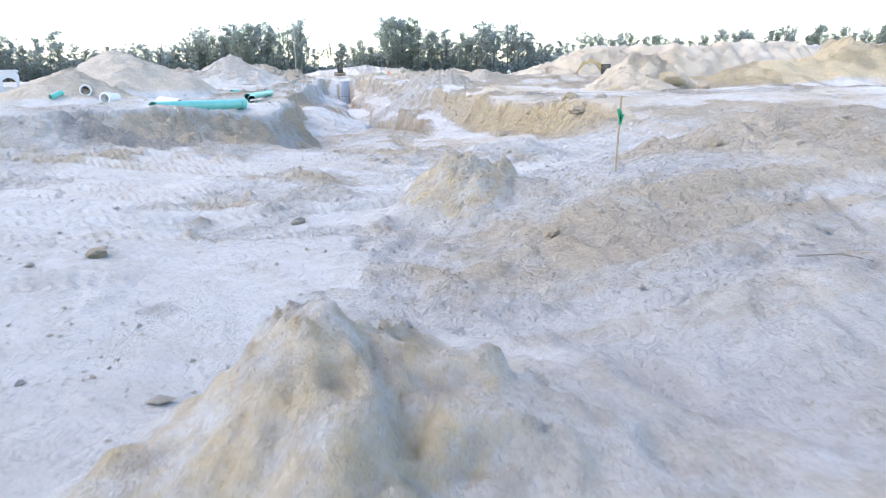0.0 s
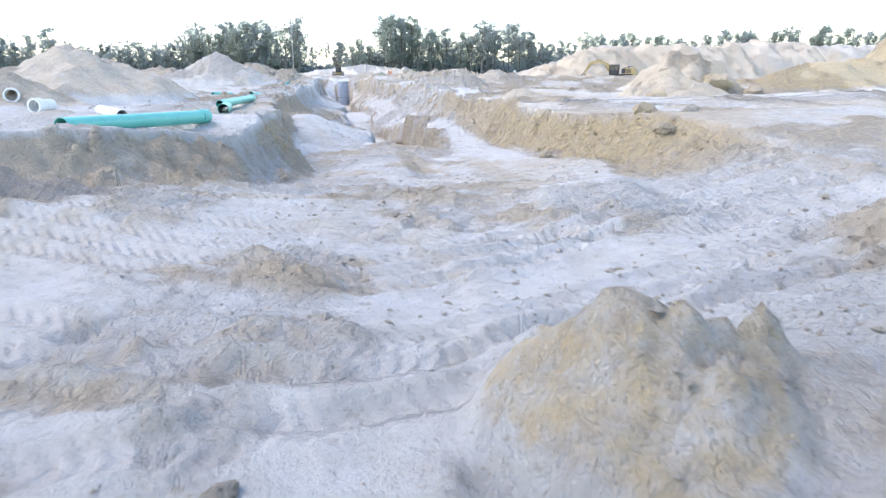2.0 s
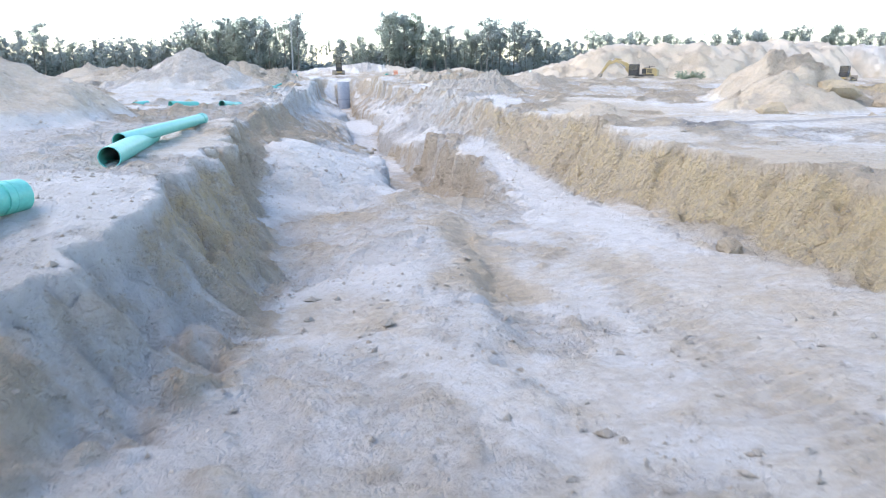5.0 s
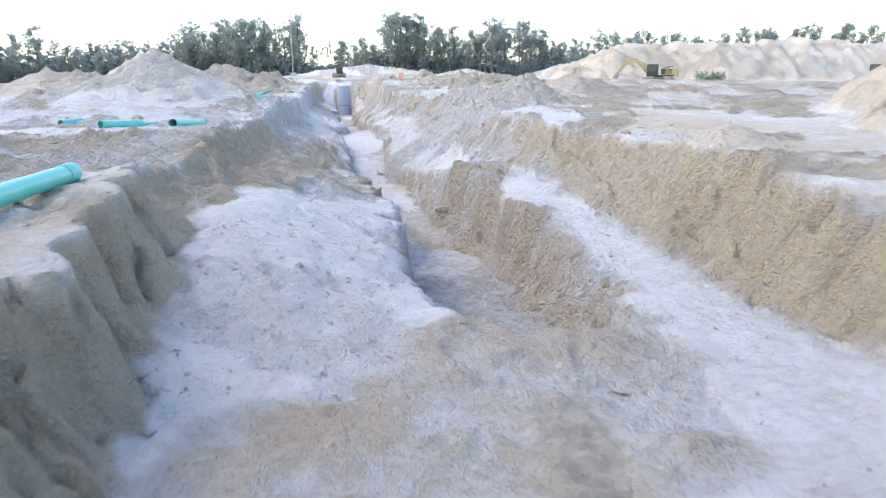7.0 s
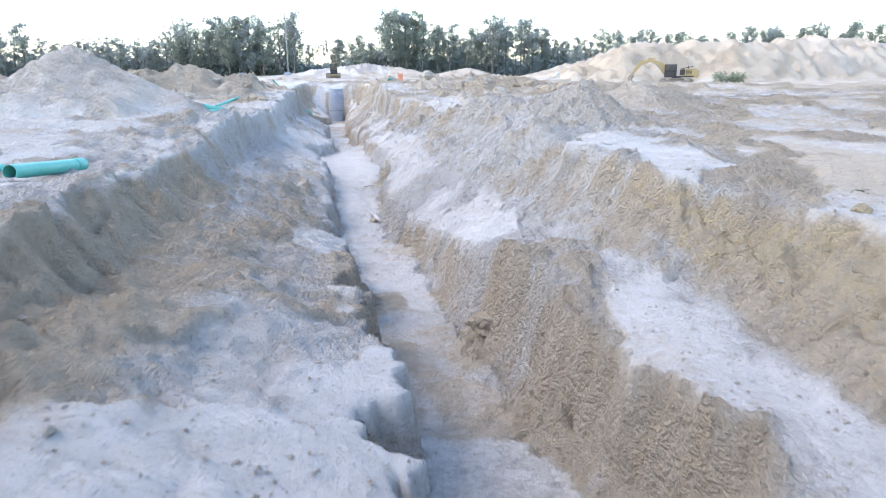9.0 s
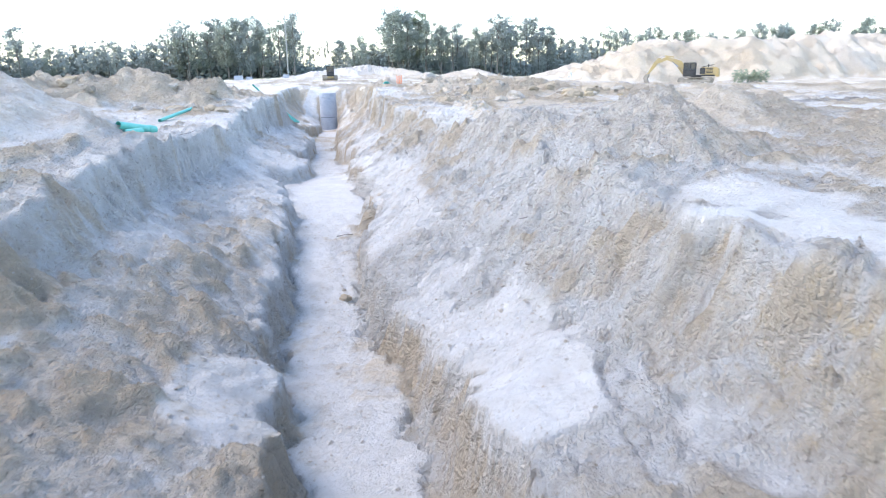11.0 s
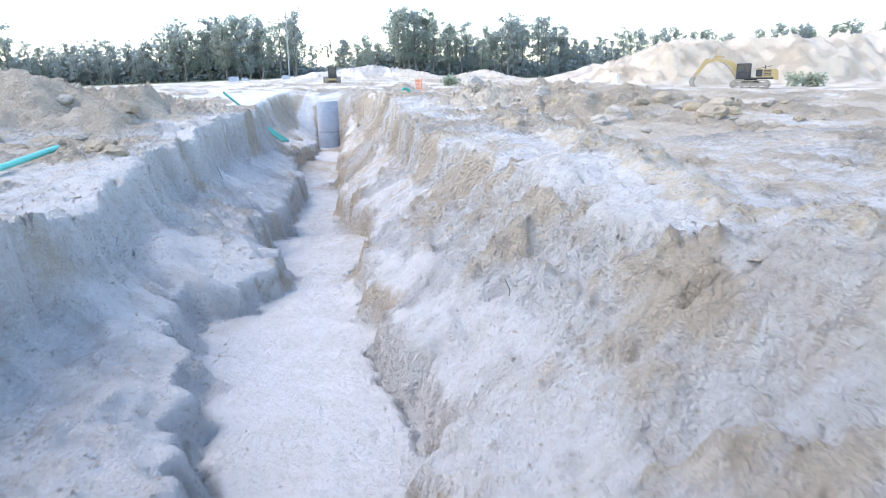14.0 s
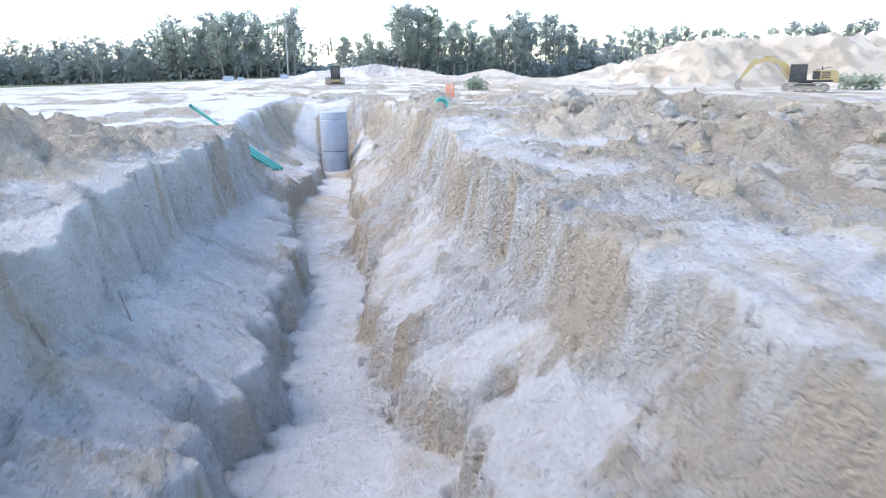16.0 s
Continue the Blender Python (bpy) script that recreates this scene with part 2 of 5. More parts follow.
# Lines along the trench: y, x and height of the bank tops, the bank toes and the two lips of the slot; then y and height of the slot floor.
LEFT_TOP = [(8, -16.33, 0.1), (20, -12.61, 0.09), (22, -8.92, 0.09), (24, -5.5, 0.12), (25.5, -2.48, 0.18), (27, -0.53, 0.18), (30.5, 0.78, -0.16), (33, 0.82, 0.06), (38, 0.49, -0.06), (40, 0.36, 0.02), (41.5, -0.19, 0.05), (43.5, -0.42, -0.01), (46, -0.35, 0.01), (48.5, -0.64, 0.11), (51, -0.99, 0.05), (54, -0.98, -0.1), (57, -0.92, 0.02), (60, -0.97, 0.24), (63, -1.02, 0.31), (66, -0.85, 0.14), (69, -0.81, 0.05), (71.5, -0.88, -0.18), (73.2, -1.11, 0.02), (75.5, -1.14, 0.24), (78, -1.31, 0.17), (80, -1.38, 0.33), (82.5, -1.53, 0.41), (86, -1.61, 0.34), (90, -1.84, 0.24), (94, -2.3, 0.2), (98, -3.4, -0.2), (104, -3.7, 0.0), (109, -3.2, 0.35), (114, -2.6, 0.4)]
LEFT_TOE = [(8, -4.08, -0.82), (16, -3.48, -0.81), (20, -3.01, -0.79), (22, -2.1, -0.7), (24, -1.03, -0.6), (25.5, 0.17, -0.56), (27, 1.06, -0.77), (28.5, 1.6, -1.01), (30.5, 2.05, -1.22), (33, 2.12, -1.43), (35.5, 1.76, -1.46), (38, 1.09, -1.37), (40, 1.01, -1.07), (41.5, 0.66, -0.74), (43.5, 0.95, -0.72), (48.5, 0.16, -0.86), (54, 0.1, -1.14), (57, 0.17, -1.08), (60, -0.2, -0.96), (63, -0.76, -0.92), (69, -0.53, -1.0), (73.2, -0.54, -0.86), (78, -0.89, -0.88), (80, -0.89, -0.81), (82.5, -1.21, -0.91), (86, -1.33, -1.15), (90, -1.13, -1.37), (98, -1.45, -1.75), (104, -1.6, -1.7), (109, -2.0, -1.4), (111.5, -1.6, 0.2), (114, -1.6, 0.4)]
SLOT_LEFT = [(8, 3.42, -0.79), (25.5, 3.55, -0.93), (35.5, 3.83, -1.31), (38, 3.82, -1.42), (40, 3.71, -1.49), (41.5, 3.51, -1.59), (43.5, 3.37, -1.62), (48.5, 3.3, -1.63), (51, 2.7, -1.71), (54, 2.66, -2.07), (57, 2.25, -2.15), (60, 1.9, -1.9), (63, 1.75, -1.78), (66, 1.45, -1.7), (69, 1.05, -1.55), (69.5, 0.45, -1.5), (71.4, 0.25, -1.42), (71.65, 1.1, -1.55), (73, 1.15, -1.5), (76, 0.65, -1.38), (77.6, 0.3, -1.5), (78.6, 0.0, -1.5), (78.9, 0.6, -1.75), (82.2, 0.42, -1.82), (86, 0.44, -1.78), (90, -0.41, -1.8), (95, -0.9, -1.91), (100, -0.59, -2.07), (104, -0.6, -2.3), (109, -0.8, -2.3), (111.5, -0.6, 0.2), (114, -0.6, 0.4)]
SLOT_RIGHT = [(8, 4.56, -0.81), (25.5, 4.83, -0.86), (33, 5.09, -1.38), (35.5, 5.27, -1.48), (38, 5.57, -1.53), (41.5, 6.16, -1.61), (43.5, 5.95, -1.78), (46, 6.09, -1.54), (48.5, 5.65, -1.33), (51, 5.54, -1.28), (54, 5.02, -1.63), (57, 4.45, -2.1), (60, 3.95, -1.9), (63, 3.85, -1.75), (66, 3.8, -1.6), (69, 3.73, -1.41), (72, 3.4, -1.45), (75.5, 3.1, -1.4), (77.5, 3.3, -1.45), (78.3, 3.7, -1.4), (78.6, 2.9, -1.6), (82.2, 2.45, -1.88), (86, 2.34, -2.02), (90, 1.9, -2.03), (95, 1.67, -1.96), (100, 1.56, -1.83), (104, 1.4, -2.0), (109, 1.2, -2.0), (111.5, 1.0, 0.2), (114, 1.0, 0.4)]
RIGHT_TOE = [(8, 6.00, -0.76), (22, 6.19, -0.73), (24, 6.33, -0.68), (25.5, 6.59, -0.66), (28.5, 7.51, -0.87), (30.5, 7.96, -0.93), (33, 8.15, -1.15), (35.5, 8.20, -1.33), (38, 8.12, -1.46), (41.5, 7.45, -1.65), (43.5, 7.72, -1.59), (46, 7.00, -1.51), (48.5, 6.86, -1.33), (51, 6.55, -1.19), (54, 6.23, -1.22), (57, 5.72, -1.36), (60, 5.14, -1.27), (63, 4.88, -1.12), (69, 4.89, -0.78), (71.5, 4.19, -1.01), (73.2, 4.17, -1.08), (75.5, 4.49, -0.89), (78, 4.29, -0.81), (80, 4.36, -0.86), (82.5, 4.21, -1.00), (90, 3.16, -1.11), (100, 2.33, -1.12), (109, 1.80, -1.20), (111.5, 1.60, 0.30), (114, 1.60, 0.40)]
RIGHT_TOP = [(8, 13.01, -0.10), (16, 12.46, -0.18), (20, 12.06, -0.24), (22, 11.48, -0.37), (24, 10.85, -0.38), (25.5, 10.22, -0.29), (27, 9.77, -0.16), (28.5, 9.58, -0.02), (30.5, 9.48, 0.10), (35.5, 9.07, -0.25), (38, 8.93, -0.23), (41.5, 8.66, -0.06), (43.5, 8.87, -0.05), (46, 8.89, -0.12), (48.5, 8.56, -0.15), (54, 7.35, 0.09), (57, 7.14, 0.12), (60, 7.23, 0.29), (63, 6.94, 0.51), (69, 6.21, 0.09), (71.5, 5.81, 0.19), (73.2, 5.56, 0.08), (75.5, 5.44, 0.13), (78, 4.89, 0.08), (86, 4.19, 0.36), (90, 4.13, 0.68), (95, 3.96, 0.65), (100, 3.69, 0.38), (104, 3.40, 0.30), (109, 3.20, 0.35), (111.5, 2.60, 0.40), (114, 2.60, 0.40)]
SLOT_FLOOR = [(8, -0.81), (16, -0.86), (20, -0.88), (22, -0.89), (24, -0.90), (25.5, -0.91), (27, -0.93), (28.5, -0.97), (30.5, -1.04), (33, -1.16), (35.5, -1.35), (38, -1.61), (40, -1.94), (41.5, -2.28), (43.5, -2.59), (46, -2.85), (48.5, -2.90), (51, -2.73), (54, -2.71), (57, -2.73), (60, -2.70), (63, -2.38), (66, -2.22), (69, -2.06), (71.5, -2.01), (73.2, -2.01), (75.5, -2.14), (78, -2.34), (80, -2.49), (82.5, -2.61), (86, -2.69), (90, -2.72), (95, -2.78), (100, -2.79), (104, -2.85), (109, -2.70), (111.5, 0.30), (114, 0.40)]

# Heaps of spoil: x, y, height above the ground there, radius, stretch along x, stretch along y, turn in degrees, lumpiness, soil
HEAPS_FRONT = [
    (7.3, 19.2, 0.44, 3.2, 1.25, 0.9, 0, 0.0, 'plain'), (6.4, 15.2, 0.22, 1.9, 1.2, 0.9, 0, 0.0, 'plain'), (4.05, 14.1, 0.42, 1.0, 1.5, 1.0, -12, 0.16, 'white'), (3.15, 14.1, 0.72, 1.15, 0.9, 1.0, -8, 0.22, 'buff'),
    (5.05, 19.5, 0.27, 0.7, 1.3, 1.0, 5, 0.25, 'white'), (4.45, 19.6, 0.62, 0.7, 0.95, 1.6, 12, 0.28, 'buff'), (7.2, 18.3, 0.14, 0.4, 5.0, 0.8, 6, 0.7, 'tan'), (6.6, 17.4, 0.1, 0.36, 5.0, 0.8, 3, 0.7, 'tan'),
    (6.3, 16.4, 0.1, 0.36, 5.5, 0.7, 8, 0.6, 'white'), (5.9, 15.3, 0.09, 0.4, 4.5, 0.7, -4, 0.6, 'white'), (3.6, 24.7, 0.15, 0.42, 0.6, 2.4, -33, 0.2, 'white'), (9.8, 21.0, 0.75, 2.8, 1.2, 1.2, 0, 0.2, 'tan'),
    (-1.5, 15.5, 0.15, 2.0, 1.0, 1.0, 0, 0.3, 'white'),
]
HEAPS_LEFT = [
    (-7.6, 44.2, 2.3, 4.3, 1.0, 1.1, 0, 0.15, 'tan'), (-7.1, 37.7, 1.3, 2.6, 1.2, 1.0, 0, 0.15, 'tan'), (-7.0, 66.6, 2.5, 4.2, 1.1, 1.0, 0, 0.12, 'white'), (-11.5, 70.0, 1.7, 4.2, 1.3, 1.0, 0, 0.15, 'tan'),
    (-17.0, 79.0, 1.6, 3.5, 1.2, 1.0, 0, 0.2, 'tan'), (-7.0, 81.5, 1.55, 3.2, 1.5, 0.9, 0, 0.4, 'brown'), (-3.9, 82.5, 0.7, 2.0, 1.2, 0.9, 0, 0.4, 'brown'), (-11.0, 79.5, 1.2, 3.0, 1.5, 1.0, 0, 0.4, 'brown'),
    (-5.0, 87.0, 0.9, 2.4, 1.5, 1.2, 0, 0.7, 'brown'), (-9.0, 88.0, 1.0, 2.6, 1.6, 1.0, 0, 0.7, 'brown'), (-13.0, 86.0, 0.9, 2.6, 1.6, 1.0, 0, 0.7, 'brown'),
]
HEAPS_RIGHT = [
    (9.2, 60.2, 0.95, 2.0, 0.9, 1.3, 0, 0.2, 'white'), (12.0, 63.0, 0.7, 2.2, 1.0, 1.2, -30, 0.2, 'white'), (7.6, 64.5, 0.3, 1.6, 1.0, 2.4, 0, 0.3, 'white'), (9.6, 45.0, 0.5, 1.1, 1.0, 1.0, 0, 0.2, 'tan'),
    (20.0, 52.6, 1.9, 2.6, 1.3, 1.0, 0, 0.5, 'tan'), (18.0, 49.2, 1.2, 2.2, 1.2, 1.0, 0, 0.5, 'tan'), (36.0, 57.0, 2.6, 4.4, 1.5, 1.1, 15, 0.35, 'ochre'), (28.5, 53.0, 1.5, 3.6, 1.7, 1.0, 20, 0.2, 'ochre'),
    (43.0, 60.0, 2.4, 5.0, 1.6, 1.0, 10, 0.3, 'ochre'), (7.65, 73.5, 0.3, 0.7, 1.0, 13.0, -4, 0.6, 'buff'),
]
HEAPS_FAR = [
    (11.0, 85.0, 0.62, 2.2, 1.8, 1.0, 0, 0.6, 'brown'), (14.5, 85.5, 0.45, 2.0, 1.5, 1.0, 0, 0.6, 'brown'), (8.0, 88.0, 0.55, 2.0, 1.5, 1.0, 0, 0.6, 'brown'), (12.0, 91.0, 0.6, 2.6, 1.6, 1.0, 0, 0.6, 'brown'),
    (17.5, 84.0, 0.32, 1.6, 1.5, 1.0, 0, 0.6, 'brown'), (4.5, 101.5, 0.6, 1.6, 1.4, 1.0, 0, 0.4, 'tan'), (9.5, 104.0, 0.6, 1.4, 1.2, 1.0, 0, 0.4, 'white'), (2.0, 250.0, 3.2, 8.0, 3.0, 1.0, 0, 0.3, 'white'),
    (60.0, 240.0, 3.0, 7.0, 2.0, 1.0, 0, 0.2, 'white'), (34.0, 255.0, 2.6, 5.0, 2.4, 1.0, 0, 0.2, 'white'),
]
HEAPS = HEAPS_FRONT + HEAPS_LEFT + HEAPS_RIGHT + HEAPS_FAR


def knots(y):
    """x and height of the six lines and the height of the slot floor at the stations y."""
    out = []
    for line in (LEFT_TOP, LEFT_TOE, SLOT_LEFT, SLOT_RIGHT, RIGHT_TOE, RIGHT_TOP):
        s = np.array(line)
        out += [np.interp(y, s[:, 0], s[:, 1]), np.interp(y, s[:, 0], s[:, 2])]
    s = np.array(SLOT_FLOOR)
    return out + [np.interp(y, s[:, 0], s[:, 1])]


def crumble(x, y, seed):
    """Broken unevenness of churned soil: flat clods with broken edges, in five sizes, over soft swells."""
    wx, wy = x + 0.25 * vnoise(x * 1.9, y * 1.9, seed + 8), y + 0.25 * vnoise(x * 1.9 + 40, y * 1.9, seed + 9)
    out, amp, f = 0.5 * vnoise(x * 0.8, y * 0.8, seed + 6), 0.55, 1.45
    for k in range(5):
        n = vnoise(wx * f + 11 * k, wy * f, seed + k)
        out = out + amp * (0.6 * np.tanh(4.5 * n - 0.8) + 0.5 * (np.abs(n) * 2 - 0.65))
        amp, f = amp * 0.73, f * 1.95
    return 0.62 * out + 0.2


# Churned (above 0) and blown smooth (below 0) places: x, y, half width, half length, strength
CHURN = [
    (1.0, 51.0, 1.3, 3.8, 0.7), (1.0, 60.0, 1.2, 3.0, 0.5), (5.6, 46.0, 0.55, 6.5, 0.8), (2.3, 43.6, 1.4, 4.0, -0.7), (1.7, 70.6, 2.0, 2.3, -1.0), 
    (6.0, 17.2, 2.2, 1.8, 0.1), (-6.0, 89.0, 4.0, 8.0, 0.5), (8.5, 86.0, 5.0, 8.0, 0.4), (4.5, 31.0, 3.0, 3.5, 0.15), (1.0, 15.0, 2.2, 3.0, -0.35), (2.4, 57.0, 0.8, 3.0, -0.2), (4.4, 62.5, 0.6, 5.0, -0.3), (-4.5, 79.0, 3.0, 4.0, 0.6), (6.6, 74.0, 0.4, 6.0, -0.8), (4.5, 36.5, 1.6, 2.5, 0.4),
    (3.0, 78.0, 2.0, 4.0, -0.2), (6.6, 34.0, 0.7, 4.0, -0.4),
]

# Blotches of other soil: x, y, half width, half length, tan, ochre, grey
BLOTCHES_FRONT = [
    (6.5, 15.5, 2.5, 2.0, -0.12, 0.0, 0.0), (4.2, 18.6, 0.8, 0.9, 0.3, 0.2, 0.0), (2.9, 13.0, 0.5, 1.0, 0.4, 0.1, 0.0), (7.5, 27.5, 2.2, 2.2, 0.08, 0.1, 0.0),
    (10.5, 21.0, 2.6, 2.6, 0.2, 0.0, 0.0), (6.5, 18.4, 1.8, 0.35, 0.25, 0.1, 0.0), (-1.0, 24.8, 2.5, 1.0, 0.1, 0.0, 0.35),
]
BLOTCHES_PIT = [
    (4.6, 36.5, 1.2, 3.5, 0.25, 0.0, 0.0), (1.0, 51.0, 1.4, 4.5, 0.35, 0.0, 0.0), (5.7, 46.0, 0.5, 7.0, 0.18, 0.05, 0.0), (5.6, 33.5, 2.2, 4.5, 0.2, 0.0, 0.08),
    (2.8, 36.5, 1.3, 3.0, 0.2, 0.0, 0.3), (10.0, 48.0, 1.8, 12.0, 0.24, 0.1, 0.0), (9.5, 33.0, 1.6, 6.0, 0.35, 0.25, 0.0), (-0.2, 43.0, 0.9, 9.0, 0.27, 0.15, 0.0),
    (-0.4, 33.0, 1.3, 5.0, -0.05, 0.3, 0.0), (-6.0, 50.0, 3.0, 3.0, 0.15, 0.0, 0.1),
]
BLOTCHES_TRENCH = [
    (0.8, 59.5, 1.7, 3.5, -0.22, -0.2, 0.0), (5.5, 59.0, 1.6, 4.0, -0.12, -0.1, 0.0), (5.6, 73.0, 1.2, 5.0, 0.05, 0.0, 0.0), (1.2, 60.5, 1.3, 3.0, 0.14, 0.0, 0.0),
    (-3.5, 77.0, 2.2, 4.5, 0.35, 0.0, 0.15), (8.5, 58.0, 2.2, 4.5, -0.2, 0.0, 0.0), (6.4, 56.5, 1.6, 3.0, -0.22, -0.1, 0.0), (-0.8, 76.0, 1.3, 7.0, -0.22, -0.1, 0.0),
    (11.0, 80.0, 4.0, 4.0, 0.2, 0.0, 0.1), (8.9, 76.0, 1.0, 7.0, 0.3, 0.05, 0.0), (6.7, 74.0, 0.4, 6.0, -0.4, -0.2, 0.0), (5.2, 79.0, 0.8, 4.0, 0.25, 0.0, 0.1),
]
BLOTCHES = BLOTCHES_FRONT + BLOTCHES_PIT + BLOTCHES_TRENCH


# Low slabs of fill with a broken edge: x, y, half width, half length, height
SLABS = [
    (2.1, 43.3, 1.25, 2.0, 0.17), (0.9, 41.2, 1.5, 1.9, 0.14), (0.5, 47.2, 0.8, 1.3, 0.12), (1.4, 49.8, 0.6, 1.2, 0.12), (0.4, 52.0, 0.8, 1.4, 0.12),
    (1.0, 62.0, 0.6, 1.3, 0.12), (1.3, 65.0, 0.5, 1.2, 0.10), (0.6, 58.4, 0.7, 1.2, 0.12), (6.7, 70.6, 0.9, 2.3, 0.13), (5.1, 27.6, 0.9, 1.4, 0.08), (6.2, 25.6, 0.8, 0.8, 0.14), (4.6, 39.4, 1.0, 0.6, 0.12),
    (3.4, 72.3, 0.5, 0.8, 0.10), (0.2, 74.4, 0.9, 1.0, 0.10),
]

# Patches with a clear edge: x, y, half width, half length, tan, ochre, grey
PATCHES_FRONT = [
    (1.7, 15.6, 1.0, 1.2, -0.3, 0.0, 0.0), (5.8, 15.0, 1.3, 0.9, -0.3, 0.0, 0.0), (6.0, 17.7, 1.6, 0.35, 0.3, 0.15, 0.0), (5.4, 16.8, 1.6, 0.3, 0.25, 0.05, 0.0),
    (9.0, 20.5, 1.8, 2.2, 0.12, 0.12, 0.0), (2.0, 26.6, 0.6, 0.4, 0.3, 0.1, 0.0), (5.8, 27.0, 0.5, 0.5, 0.2, 0.0, 0.0), (5.05, 24.8, 0.25, 0.5, 0.35, 0.3, 0.0),
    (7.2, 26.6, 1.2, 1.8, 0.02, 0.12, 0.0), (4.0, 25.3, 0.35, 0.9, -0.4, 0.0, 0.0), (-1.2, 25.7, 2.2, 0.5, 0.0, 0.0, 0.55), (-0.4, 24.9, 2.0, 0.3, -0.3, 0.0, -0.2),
]
PATCHES_PIT = [
    (0.9, 33.0, 0.9, 4.5, -0.15, 0.25, -0.1), (2.6, 32.1, 0.7, 0.7, 0.45, 0.0, 0.3), (4.4, 33.5, 0.8, 0.6, 0.4, 0.0, 0.25), (6.4, 32.5, 0.9, 3.5, 0.2, 0.05, 0.0), (4.45, 35.2, 0.45, 2.2, 0.4, 0.0, 0.1),
    (2.6, 37.8, 0.7, 0.7, 0.35, 0.0, 0.1), (3.2, 34.5, 0.7, 2.0, -0.3, 0.0, 0.0), (7.2, 38.0, 0.5, 4.0, -0.3, -0.2, 0.0), (4.7, 39.3, 0.9, 0.5, 0.4, 0.05, 0.0),
    (2.2, 42.0, 1.5, 2.6, -0.5, -0.3, -0.2), (1.9, 39.5, 0.9, 1.6, -0.4, -0.2, 0.0), (6.9, 43.5, 0.35, 5.0, -0.3, -0.2, 0.0), (0.4, 47.5, 0.9, 2.2, 0.45, 0.1, 0.0),
    (0.3, 51.5, 0.9, 2.0, 0.4, 0.05, 0.0), (2.2, 47.0, 0.7, 2.2, -0.4, -0.2, 0.0),
]
PATCHES_FAR = [
    (0.3, 59.1, 0.7, 1.2, -0.35, 0.0, 0.0), (-0.5, 69.0, 1.2, 11.0, -0.22, 0.0, 0.0), (1.15, 62.4, 0.65, 3.4, 0.42, 0.05, 0.0), (0.85, 58.2, 0.55, 1.6, 0.32, 0.05, 0.0), (5.9, 68.5, 0.6, 2.5, 0.05, 0.1, 0.0),
    (6.8, 70.5, 0.35, 2.0, -0.4, -0.2, 0.0), (0.7, 70.0, 1.1, 0.5, -0.3, 0.0, 0.0), (5.0, 76.0, 0.6, 2.0, -0.12, 0.0, 0.0), (1.5, 72.9, 0.25, 0.5, 0.5, 0.05, 0.0),
    (3.0, 78.4, 0.35, 0.35, 0.5, 0.1, 0.0), (2.95, 74.3, 0.3, 0.4, 0.45, 0.1, 0.0), (3.4, 70.9, 0.3, 0.6, 0.4, 0.1, 0.0), (0.7, 78.7, 0.35, 0.4, 0.5, 0.0, 0.0),
    (0.4, 76.8, 0.3, 0.4, 0.2, 0.0, 0.0), (0.2, 85.9, 0.3, 0.8, 0.5, 0.0, 0.0),
]

CRACK_X, CRACK_Y = (5.2, 5.8, 6.4, 7.7), (57.3, 57.5, 57.8, 59.3)


